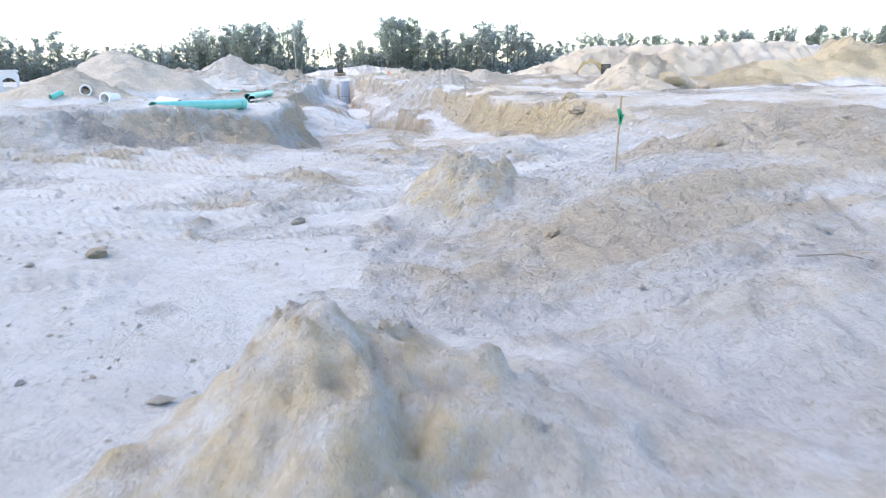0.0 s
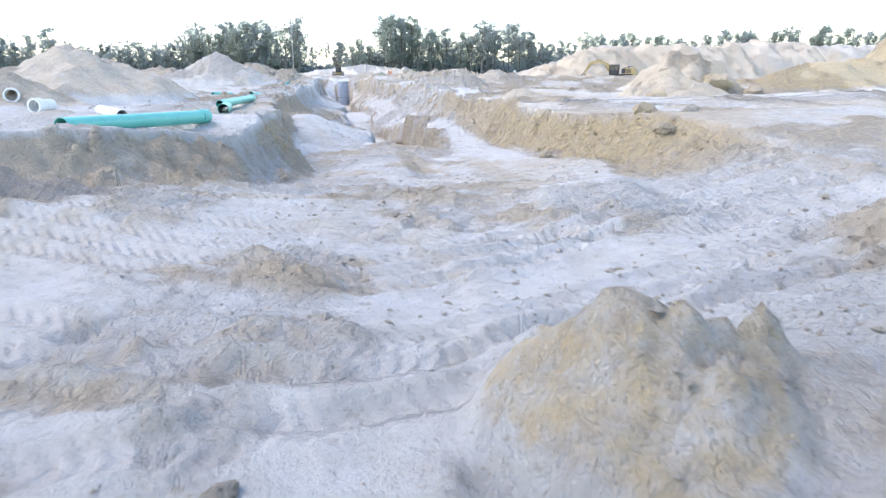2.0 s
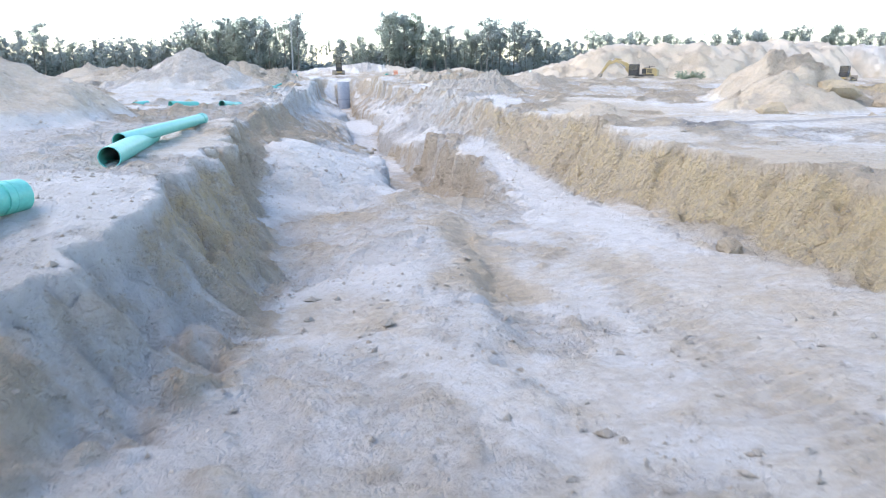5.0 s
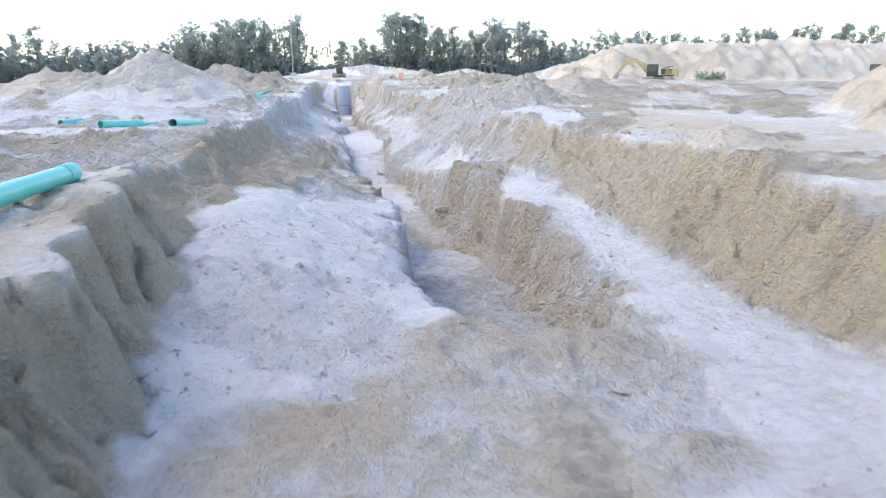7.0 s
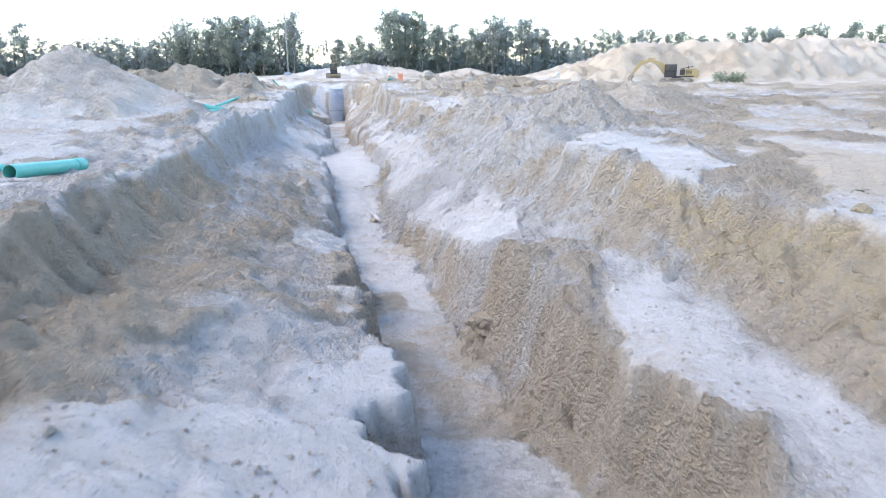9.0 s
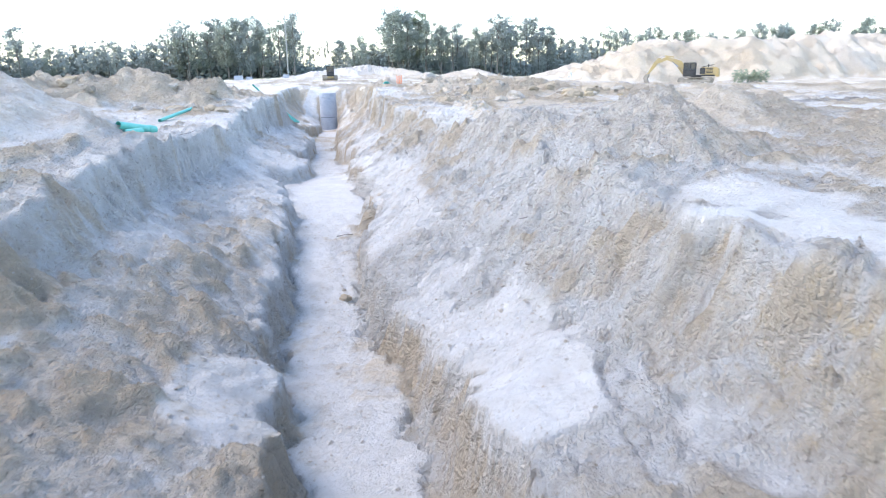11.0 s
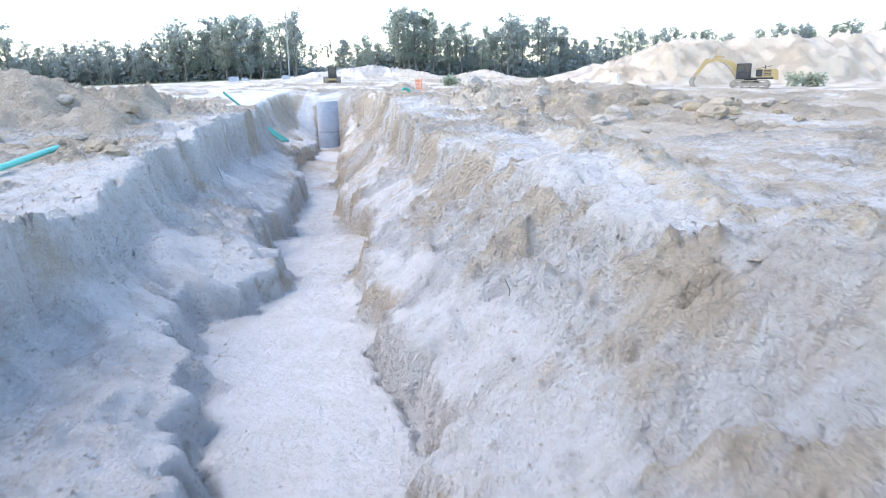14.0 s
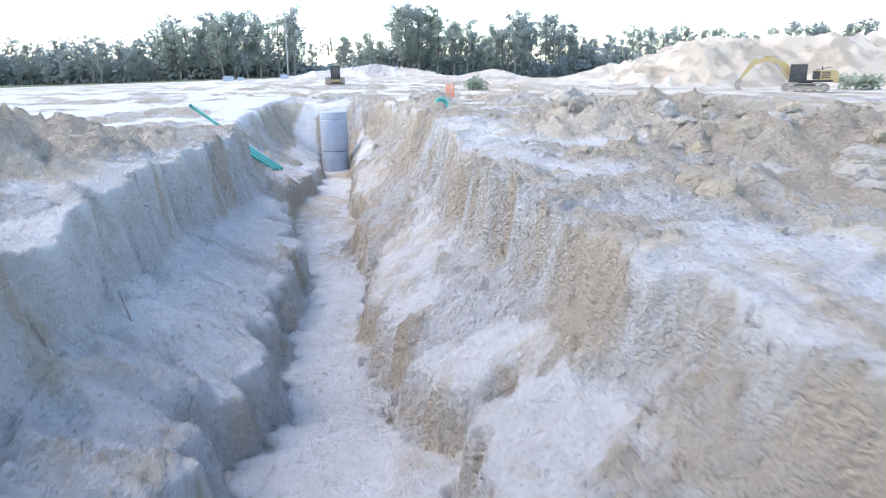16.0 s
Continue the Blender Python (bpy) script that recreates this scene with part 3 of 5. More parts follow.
def ground(x, y):
    """Height and soil shares of the ground at x, y (arrays)."""
    rise = 0.0058 * np.clip(y - 55, 0, 320) - 0.022 * np.clip(-12 - x, 0, 90) * ss(90, 220, y) - 0.036 * np.clip(x - 12, 0, 45) * ss(60, 120, y)
    wob = 0.10 * fbm(x * 0.5, y * 0.5, 3, 5) + 0.15 * fbm(x * 1.7, y * 1.7, 4, 9, 0.6)
    near = ss(21, 23.5, y) * (1 - ss(109, 112, y)) + 0.25 * (1 - ss(21, 23.5, y))
    # buttresses and gullies: the bank faces step in and out along the trench
    pits = 1 - 0.5 * ss(50, 56, y)
    gully = np.abs(vnoise(y * 0.9 + 0.25 * x, x * 0.15, 21)) * 0.16 + np.abs(vnoise(y * 2.4, x * 0.3, 22)) * 0.20 + 0.12 * np.abs(vnoise(y * 5.6, x * 0.8, 23)) - 0.19
    gully = gully + 0.08 * np.tanh(7 * vnoise(y * 0.8 + 0.12 * x, x * 0.12, 27)) + 0.09 * np.tanh(8 * vnoise(y * 2.1 + 0.2 * x, x * 0.3, 28))
    gully = gully + pits * (0.14 * np.exp(-(vnoise(y * 0.85 + 0.2 * x, x * 0.8, 33) / 0.06) ** 2) + 0.10 * np.exp(-(vnoise(y * 2.1 + 0.3 * x, x * 1.2, 34) / 0.10) ** 2))
    lt, ltz, lb, lbz, sl, slz, sr, srz, rb, rbz, rt, rtz, fl = knots(y + 0.25 * fbm(x * 0.6, y * 0.6, 2, 3))
    deep = ss(43, 47, y) * (1 - ss(104, 108, y))
    sl = sl + deep * (0.06 * vnoise(y * 0.45, 0 * x, 11) + 0.12 * vnoise(y * 1.3, 0 * x, 12))
    sr = sr + deep * (0.06 * vnoise(y * 0.4, 0 * x + 5, 13) + 0.12 * vnoise(y * 1.2, 0 * x + 5, 14))
    slz = slz + deep * 0.08 * vnoise(y * 0.9, 0 * x + 9, 18)
    srz = srz + deep * 0.10 * vnoise(y * 0.9, 0 * x + 14, 19)
    fl = fl + deep * 0.10 * vnoise(y * 0.5, 0 * x + 3, 20)
    mid = 0.5 * (sl + sr)
    side = np.where(x < mid, 1.0, -1.0)
    xw = x + wob * near * 0.7 + side * gully * near * 0.85
    slot = ss(39.4, 40.5, y + 0.3 * vnoise(x * 2, y * 0, 4)) * (1 - ss(108.5, 110.5, y))
    flz = slz + (fl - slz) * slot
    flr = srz + (fl - srz) * slot
    wide = 0.75 - 0.42 * ss(52, 62, y)
    z = ltz + 0 * x
    cliff = 0 * x
    cliff_slot, cliff_left, cliff_right, slope = 0 * x, 0 * x, 0 * x, 0 * x
    soft = ss(54, 58, y) * (1 - ss(72, 76, y))
    for which, (x0, x1, z0, z1, top) in enumerate(((lt, lb, ltz, lbz, 1), (lb, sl, lbz, slz, 0), (sl, sl + 0.34, slz, flz, 1), (sl + 0.34, sr - wide, flz, flr, 0),
                                (sr - wide, sr, flr, srz, -1), (sr, rb, srz, rbz, 0), (rb, rt, rbz, rtz, -1))):
        t = np.clip((xw - x0) / np.maximum(x1 - x0, 0.02), 0, 1)
        u = t if top >= 0 else 1 - t
        fall = 0.62 * np.clip(u / 0.38, 0, 1) + 0.38 * (1 - (1 - np.clip((u - 0.3) / 0.7, 0, 1)) ** 2)
        g = t if top == 0 else (fall if top > 0 else 1 - fall)
        if which in (0, 6):
            slope = np.maximum(slope, ss(0.0, 0.1, t) * (1 - ss(0.9, 1.0, t)) * ss(25, 28, y))
        if which in (0, 6):
            easy = u * (1.35 - 0.35 * u)
            g = 0.35 * g + 0.65 * (easy if top > 0 else 1 - easy)
        if which == 6:
            g = g * (1 - soft) + t * soft
        z = z + (z1 - z0) * g
        if top:
            here = (ss(0.0, 0.08, u) * (1 - ss(0.75, 1.0, u)) * np.clip(np.abs(z1 - z0) / 0.6, 0, 1) * np.clip(1.6 / np.maximum(x1 - x0, 0.1), 0, 1))
            cliff = np.maximum(cliff, here)
            if which in (2, 4):
                cliff_slot = np.maximum(cliff_slot, here)
            elif which == 0:
                cliff_left = here
            else:
                cliff_right = here
    inside = ss(lt - 0.1, lt + 0.5, xw) * (1 - ss(rt - 0.5, rt + 0.1, xw)) * ss(24, 27, y) * (1 - ss(109, 112, y))
    z = z + rise * (1 - inside)
    # broad unevenness, then crumbled patches between smooth blown sand
    z = z + 0.10 * fbm(x * 0.22, y * 0.22, 3, 31) * (1 - 0.6 * inside) * (1 - 0.7 * ss(22, 26, y) * (1 - ss(95, 105, y)) * (1 - ss(9, 12, np.abs(x - 3))))
    churn = fbm(x * 0.45, y * 0.40, 4, 47, 0.55) + 0.04
    for bx, by, bw, bl, w in CHURN:
        churn = churn + w * np.exp(-((x - bx) / bw) ** 4 - ((y - by) / bl) ** 4)
    rough = ss(-0.02, 0.20, churn)
    calm = np.exp(-((x - 7.0) / 0.55) ** 4 - ((y - 44.0) / 8.5) ** 4) + np.exp(-((x - 2.0) / 1.6) ** 4 - ((y - 69.0) / 4.0) ** 4) + np.exp(-((x - 4.45) / 0.5) ** 4 - ((y - 35.3) / 3.0) ** 4)
    rough = rough * (0.55 + 0.45 * ss(38, 44, y)) * (1 - 0.85 * np.clip(calm, 0, 1))
    late = ss(53, 58, y) * (1 - ss(98, 104, y))
    rough = np.maximum(np.maximum(rough, 0.9 * cliff), (0.65 + 0.2 * late) * slope)
    rough = np.maximum(rough, 0.42 * late * (1 - np.clip(calm, 0, 1)))
    floor_in = ((xw > sl + 0.34) & (xw < sr - wide)) * slot
    broken = crumble(x, y, 41) - 0.2
    z = z + (0.035 + (0.15 + 0.04 * late) * rough) * broken * (1 - 0.5 * floor_in) + 0.05 * inside
    # streaks washed down the faces
    z = z - cliff * (0.15 * np.abs(vnoise(y * 3.1 + 0.3 * x, x * 0.5, 24)) + 0.09 * np.abs(vnoise(y * 7.3, x * 1.2, 25)) + 0.04 * vnoise(y * 3.5, x * 9.0, 26))
    z = z + 0.05 * fbm(x * 0.9, y * 0.9, 2, 51) * (0.4 + 0.6 * rough)
    tan = 0.20 - 0.14 * ss(54, 60, y) * (1 - ss(100, 108, y)) * (1 - ss(7, 9, x)) + (0.26 - 0.10 * ss(54, 60, y)) * fbm(x * 0.25, y * 0.2, 3, 61) + 0.36 * (rough - 0.45) + 0.18 * rough * fbm(x * 0.8, y * 0.8, 2, 62) + cliff_slot * (0.14 - 0.02 * ss(56, 64, y)) + cliff_left * (0.40 - 0.34 * ss(54, 62, y)) + cliff_right * (0.42 - 0.30 * soft - 0.30 * ss(70, 76, y)) + 0.12 * ss(mid, mid + 3, x) * (1 - 0.8 * soft)
    # Ochre subsoil, strengthened on the right bank to colour in its warm sunlight.
    ochre = -0.25 + 0.10 * cliff * (1 - ss(54, 60, y)) + cliff_right * 0.62 * ss(25, 28, y) * (1 - ss(52, 60, y)) + cliff_left * 0.30 * ss(30, 33, y) * (1 - ss(40, 50, y)) + 0.12 * cliff_slot * (1 - ss(56, 64, y))
    # Grey slot mud, plus shade put into the left bank's front faces as grey.
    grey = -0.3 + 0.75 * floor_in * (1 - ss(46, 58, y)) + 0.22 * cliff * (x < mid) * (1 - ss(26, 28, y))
    tan = tan + (0.20 + 0.35 * rough + 0.15 * late) * broken
    tan = tan + 0.20 * ss(82, 92, y)
    tan, ochre = tan - 0.5 * calm * (y > 39), ochre - 0.4 * calm
    for bx, by, bw, bl, t1, t2, t3 in BLOTCHES:
        w = np.exp(-((x - bx) / bw) ** 2 - ((y - by) / bl) ** 2)
        tan, ochre, grey = tan + t1 * w, ochre + t2 * w, grey + t3 * w
    jx, jy = x + 0.22 * fbm(x * 1.3, y * 1.3, 3, 63), y + 0.35 * fbm(x * 1.1 + 30, y * 1.1, 3, 64)
    for bx, by, bw, bl, up in SLABS:
        z = z + up * np.exp(-((jx - bx) / bw) ** 8 - ((jy - by) / bl) ** 8)
    for bx, by, bw, bl, t1, t2, t3 in PATCHES_FRONT + PATCHES_PIT + PATCHES_FAR:
        w = np.exp(-((jx - bx) / bw) ** 4 - ((jy - by) / bl) ** 4)
        tan, ochre, grey = tan + t1 * w, ochre + t2 * w, grey + t3 * w
        if t1 < -0.2:
            rough = rough * (1 - 0.35 * w)
    rough = rough * (1 - 0.5 * floor_in)
    # heaps
    for hx, hy, hh, hr, kx, ky, turn, lump, soil in HEAPS:
        ca, sa = math.cos(radians(turn)), math.sin(radians(turn))
        dx, dy = ((x - hx) * ca + (y - hy) * sa) / kx, (-(x - hx) * sa + (y - hy) * ca) / ky
        near_h = (np.abs(dx) < hr * 1.7) & (np.abs(dy) < hr * 1.7)
        if not near_h.any():
            continue
        px, py = x[near_h], y[near_h]
        d = np.hypot(dx[near_h], dy[near_h]) / hr
        turn_n = np.arctan2(dy[near_h], dx[near_h])
        seed = int(abs(hx * 7 + hy)) % 90 + 100
        d = d * (1 + 0.20 * fbm(px * 2.0 / max(hr, 1), py * 2.0 / max(hr, 1), 3, seed) + 0.10 * np.abs(vnoise(turn_n * 3.5, d * 0.6, seed + 7))) + 0.02
        up = hh * (np.clip(1 - np.sqrt(d * d + 0.006) + 0.03, 0, 1) ** 1.05)
        if lump == 0:
            up = hh * np.exp(-(1.6 * np.hypot(dx[near_h], dy[near_h]) / hr) ** 2)
            z[near_h] += up
            continue
        up = up * (1 + lump * 0.45 * min(1.0, hr / 1.9) * fbm(px * 1.6, py * 1.6, 3, 71)) + ss(0, 0.25, up) * (0.05 + lump * 0.30) * min(1.0, hr / 1.1) * (crumble(px * 1.45, py * 1.45, 73) - 0.1)
        z[near_h] += np.maximum(up, 0)
        w = ss(0.03, 0.2, up / hh)
        tan[near_h] = tan[near_h] * (1 - w) + w * {"tan": 0.58, "brown": 0.62, "buff": 0.32, "white": 0.36, "pale": 0.46, "ochre": 0.6}[soil]
        ochre[near_h] = ochre[near_h] * (1 - w) + w * {"tan": 0.0, "brown": 0.05, "buff": 0.44, "white": -0.3, "pale": -0.2, "ochre": 0.75}[soil]
    # the great white spoil bank behind the excavator
    face = 182 + 0.10 * (x - 60) + 7 * fbm(x * 0.035, y * 0, 2, 81) + 2.0 * fbm(x * 0.2, y * 0.02, 2, 83)
    up = np.clip((y - face) / 15, 0, 1)
    up = up * (1.6 - 0.6 * up) * ss(36, 70, x + 0.3 * (200 - y)) * (1 - ss(245, 265, y))
    ridge = np.abs(fbm(x * 0.22 + 0.02 * y, y * 0.03, 5, 85, 0.7))
    z = z + up * (8.8 + 1.6 * fbm(x * 0.035, y * 0.03, 3, 87)) - 1.0 * ridge * np.clip(up * (1.15 - up) * 4, 0, 1) - 0.7 * np.abs(vnoise(x * 0.9 + 0.1 * y, y * 0.05, 93)) * np.clip(up * 4, 0, 1) + 0.8 * np.clip(up * 3, 0, 1) * fbm(x * 0.4, y * 0.4, 3, 89)
    tan = tan * (1 - ss(0.05, 0.2, up)) + ss(0.05, 0.2, up) * (0.62 + 0.40 * fbm(x * 0.05, y * 0.05, 2, 88) - 0.25 * ss(70, 110, x))
    # far open ground with damp wheel lanes
    far = ss(7.8, 11, x) * ss(24, 34, y)
    tan = tan + 0.24 * far
    lanes = 0.5 * vnoise(x * 0.02, (y - 0.25 * x) * 0.35, 91) + 0.35 * vnoise(x * 0.05, (y - 0.25 * x) * 1.2, 92)
    grey = grey + far * (0.32 + 1.1 * lanes) * (1 - ss(150, 170, y))
    z = z + far * 0.06 * lanes * (1 - ss(90, 130, y))
    grass = ss(230, 262, y) * (1 - ss(-30, -10, x)) + ss(300, 316, y) - 0.2
    # running gear marks: curved haul lanes across the front, crawler marks along the pit floor
    lane = y - (np.interp(x, (-8, -2, 0, 1.5, 3.0, 3.7, 4.7, 5.7, 8.0, 12.0), (24.2, 23.3, 22.9, 22.2, 21.75, 21.85, 22.35, 22.95, 23.8, 25.0)) + 0.1 * vnoise(x * 0.5, y * 0, 6))
    low = (1 - ss(-0.5, -0.2, z)) * (1 - ss(40.0, 41.5, y))
    smooth_lane = np.exp(-(lane / (0.27 + 0.30 * ss(4, 9, x) + 0.2 * (1 - ss(-1, 1, x)))) ** 4) * low
    z = z - 0.03 * smooth_lane
    rough = rough * (1 - 0.6 * smooth_lane)
    trodden = low * ss(15.5, 18.0, y) * (1 - ss(29, 33, y)) * (1 - 0.6 * ss(-0.3, 0.3, fbm(x * 0.5, y * 0.9, 3, 66)))
    tan = (tan + 0.06 * trodden) * (1 - 0.85 * smooth_lane)
    tread, lug = 0 * x, 0 * x
    for off, w in ((-1.75, 0.16), (-1.30, 0.18), (-0.78, 0.2), (0.62, 0.16), (1.05, 0.2), (1.6, 0.2)):
        away = lane - off * (1 + 0.25 * ss(4, 9, x)) - 0.06 * vnoise(x * 0.4, 0 * y + off, 7)
        band = np.exp(-(away / w) ** 4) * low * ss(-1.2, -0.3, vnoise(x * 0.5, y * 0 + off, 16))
        z = z - 0.035 * band + 0.03 * np.exp(-((np.abs(away) - w * 1.3) / 0.07) ** 2) * low
        lug = np.where(band > tread, 2 * math.pi * (x + 0.7 * np.abs(away) + 0.05 * vnoise(x * 2.0, y * 2.0, 17)) / 0.15, lug)
        tread = np.maximum(tread, band)
        tan = tan + 0.13 * band
    for y0, slope, curve, w in ((20.2, 0.10, 0.010, 0.20), (19.5, 0.10, 0.010, 0.18), (18.7, -0.06, 0.02, 0.18), (25.0, -0.22, 0.0, 0.2), (16.9, 0.16, 0.0, 0.18), (26.2, 0.05, 0.03, 0.2), (27.6, -0.10, 0.02, 0.22)):
        line = y - (y0 + slope * x + curve * x * x + 0.12 * vnoise(x * 0.3, 0 * y + y0, 29))
        band = np.exp(-(line / w) ** 4) * low * ss(-0.5, 0.0, vnoise(x * 0.35, 0 * y + y0, 30))
        z = z - 0.03 * band + 0.03 * np.exp(-((np.abs(line) - w * 1.25) / 0.08) ** 2) * low
        lug = np.where(band > tread, 2 * math.pi * (x + 0.6 * np.abs(line)) / 0.14, lug)
        tread = np.maximum(tread, band)
        tan = tan + 0.13 * band
    for cx, bend, y0, y1, deep_mark in ((4.45, 0.0, 32.2, 38.4, 1.0), (2.55, -0.37, 35.8, 38.8, 0.4), (4.3, 0.05, 24.5, 34.0, 0.6), (5.9, 0.02, 25.0, 39.0, 0.7), (3.2, 0.03, 24.5, 33.0, 0.5)):
        mid_y = 0.5 * (y0 + y1)
        line = x - cx - bend * (y - (36.3 if bend < 0 else 30)) - 0.15 * vnoise(y * 0.25, 0 * x + cx, 8)
        band = np.exp(-(line / 0.34) ** 4) * low * ss(y0, y0 + 0.8, y) * (1 - ss(y1 - 0.8, y1, y)) * deep_mark
        if deep_mark < 1:
            band = band * ss(-0.3, 0.2, vnoise(y * 0.4, x * 0.2 + cx, 15))
        lug = np.where(band > tread, 2 * math.pi * (y - 0.3 * line) / 0.21, lug)
        tread = np.maximum(tread, 0.9 * band)
        z = z - 0.05 * band + 0.06 * band * (0.5 + 0.5 * np.sin(2 * math.pi * (y - 0.3 * line) / 0.21))
        tan = tan + 0.16 * band
    # slump crack across the high slope
    crack = y - np.interp(x, CRACK_X, CRACK_Y) - 0.12 * vnoise(x * 2.0, 0 * y, 44)
    z = z - (0.09 * np.exp(-(crack / 0.07) ** 2) - 0.03 * np.exp(-((crack - 0.35) / 0.3) ** 2)) * ss(5.1, 5.5, x) * (1 - ss(7.2, 7.8, x))
    return z, tan, ochre, grey, grass, tread, lug, np.clip(rough, 0, 1)


def axis(stops):
    out = [stops[0][0]]
    for (a, s), (b, _) in zip(stops, stops[1:]):
        n = max(1, int(round((b - a) / s)))
        out += list(np.linspace(a, b, n + 1)[1:])
    return np.array(out)


def build_ground():
    xs = axis([(-1500, 200), (-500, 40), (-160, 8), (-60, 2.0), (-26, 0.5), (-13, 0.16), (-3.0, 0.05), (9.4, 0.11), (17, 0.25), (30, 0.5), (50, 1.0), (140, 4.0), (300, 40), (500, 200), (1500, 1)])
    ys = axis([(-1200, 200), (-200, 30), (-20, 4), (4, 0.3), (11.5, 0.04), (17.5, 0.037), (27, 0.052), (78, 0.065), (90, 0.12), (112, 0.3), (150, 0.8), (260, 5), (400, 50), (900, 300), (3000, 1)])
    X, Y = np.meshgrid(xs, ys)
    x, y = X.ravel(), Y.ravel()
    z, *soils = ground(x, y)
    nx, ny = len(xs), len(ys)
    i = (np.arange(ny - 1)[:, None] * nx + np.arange(nx - 1)).ravel()
    quads = np.stack([i, i + 1, i + nx + 1, i + nx], 1).astype(np.int32)
    me = bpy.data.meshes.new("ground")
    me.vertices.add(len(x))
    me.vertices.foreach_set("co", np.stack([x, y, z], 1).astype(np.float32).ravel())
    me.loops.add(quads.size)
    me.loops.foreach_set("vertex_index", quads.ravel())
    me.polygons.add(len(quads))
    me.polygons.foreach_set("loop_start", np.arange(0, quads.size, 4, dtype=np.int32))
    me.update(calc_edges=True)
    for nm, v in zip(("tan", "ochre", "grey", "grass", "tread", "lug", "rough"), soils):
        me.attributes.new(nm, 'FLOAT', 'POINT').data.foreach_set("value", (v if nm == "lug" else np.clip(v, -1, 1)).astype(np.float32))
    me.shade_smooth()
    me.materials.append(SOIL)
    return tagged(new("ground", me), "pale churned sand with trench, banks and spoil", "ground", "", "structure")


def height(x, y):
    return float(ground(np.array([float(x)]), np.array([float(y)]))[0][0])


build_ground()

# ---------------------------------------------------------------- trees along the far edge
BARK = grainy("bark", (0.16, 0.14, 0.12), (0.30, 0.27, 0.24), 0.9, 2.0)
# Leaf colours paled and greyed: the haze over the far wood, painted in.
HAZY_LEAVES = [leafy("hazy_leaves_" + n, a, b) for n, a, b in (
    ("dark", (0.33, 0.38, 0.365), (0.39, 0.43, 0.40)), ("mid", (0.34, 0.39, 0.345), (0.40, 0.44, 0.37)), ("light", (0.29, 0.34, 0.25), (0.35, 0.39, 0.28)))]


def leaf_cloud(bm, centre, radius, count, size, rng, flat=0.75):
    """Small leaf blades strewn through a lumpy ball."""
    for _ in range(count):
        d = Vector((rng.gauss(0, 1), rng.gauss(0, 1), rng.gauss(0, 1) * flat)).normalized() * radius * rng.random() ** 0.45
        p = Vector(centre) + d
        u = Vector((rng.gauss(0, 1), rng.gauss(0, 1), rng.gauss(0, 0.6))).normalized()
        v = u.orthogonal().normalized()
        s = size * rng.uniform(0.6, 1.4)
        bm.faces.new([bm.verts.new(p + u * s), bm.verts.new(p + v * s * 0.7), bm.verts.new(p - u * s), bm.verts.new(p - v * s * 0.7)])


def tree(seed, height_m, spread, bare, leaf, clumps, label, per=60):
    """A tree of unit build: tapered trunk, limbs and a ragged crown; bare is the share of trunk without branches."""
    rng = random.Random(seed)
    t = thing("tree", pose(0, 0, -500), label, "tree", "trees along the edge of the site")
    bm = bmesh.new()
    lean = Vector((rng.uniform(-0.04, 0.04), rng.uniform(-0.04, 0.04), 1))
    for k in range(4):
        a, b = lean * height_m * k / 4.5, lean * height_m * (k + 1) / 4.5
        rod(a, b, height_m * 0.016 * (1 - k / 4.6), height_m * 0.016 * (1 - (k + 1) / 4.6), 7, bm)
    tips = []
    for k in range(clumps):
        h = height_m * (bare + (1 - bare) * (k + rng.random()) / clumps) * 0.95
        ang = rng.uniform(0, 6.283)
        shape = math.sin(math.pi * min(1, max(0.08, (h / height_m - bare * 0.8) / (1.08 - bare * 0.8)))) ** 0.7
        out = spread * shape * rng.uniform(0.25, 1.0)
        tip = lean * h + Vector((math.cos(ang) * out, math.sin(ang) * out, rng.uniform(0.0, 0.1) * height_m))
        rod(lean * h * 0.86, tip, height_m * 0.005, height_m * 0.0015, 5, bm)
        tips.append(tip)
    part("trunk", bm, BARK, t)
    bm = bmesh.new()
    for tip in tips:
        leaf_cloud(bm, tip, spread * rng.uniform(0.28, 0.5), per, 0.015 * height_m * rng.uniform(0.8, 1.3), rng)
    leaf_cloud(bm, lean * height_m * 0.97, spread * 0.3, per // 2, 0.015 * height_m, rng)
    part("crown", bm, leaf, t)
    return t


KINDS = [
    tree(1, 18, 3.6, 0.35, HAZY_LEAVES[0], 22, "tall dark green tree with an open ragged crown, paled for haze"),
    tree(2, 18, 4.2, 0.20, HAZY_LEAVES[1], 30, "broad green tree with a dense crown"),
    tree(3, 18, 2.6, 0.50, HAZY_LEAVES[1], 13, "tall thin tree with a sparse high crown", 34),
    tree(4, 18, 3.4, 0.12, HAZY_LEAVES[0], 34, "dense dark green tree leafed down to the ground, paled for haze"),
    tree(5, 18, 3.2, 0.25, HAZY_LEAVES[2], 26, "pale green tree with a rounded crown"),
    tree(6, 18, 2.2, 0.62, HAZY_LEAVES[0], 9, "slim tree with a few tufts of leaves at its top", 34),
]
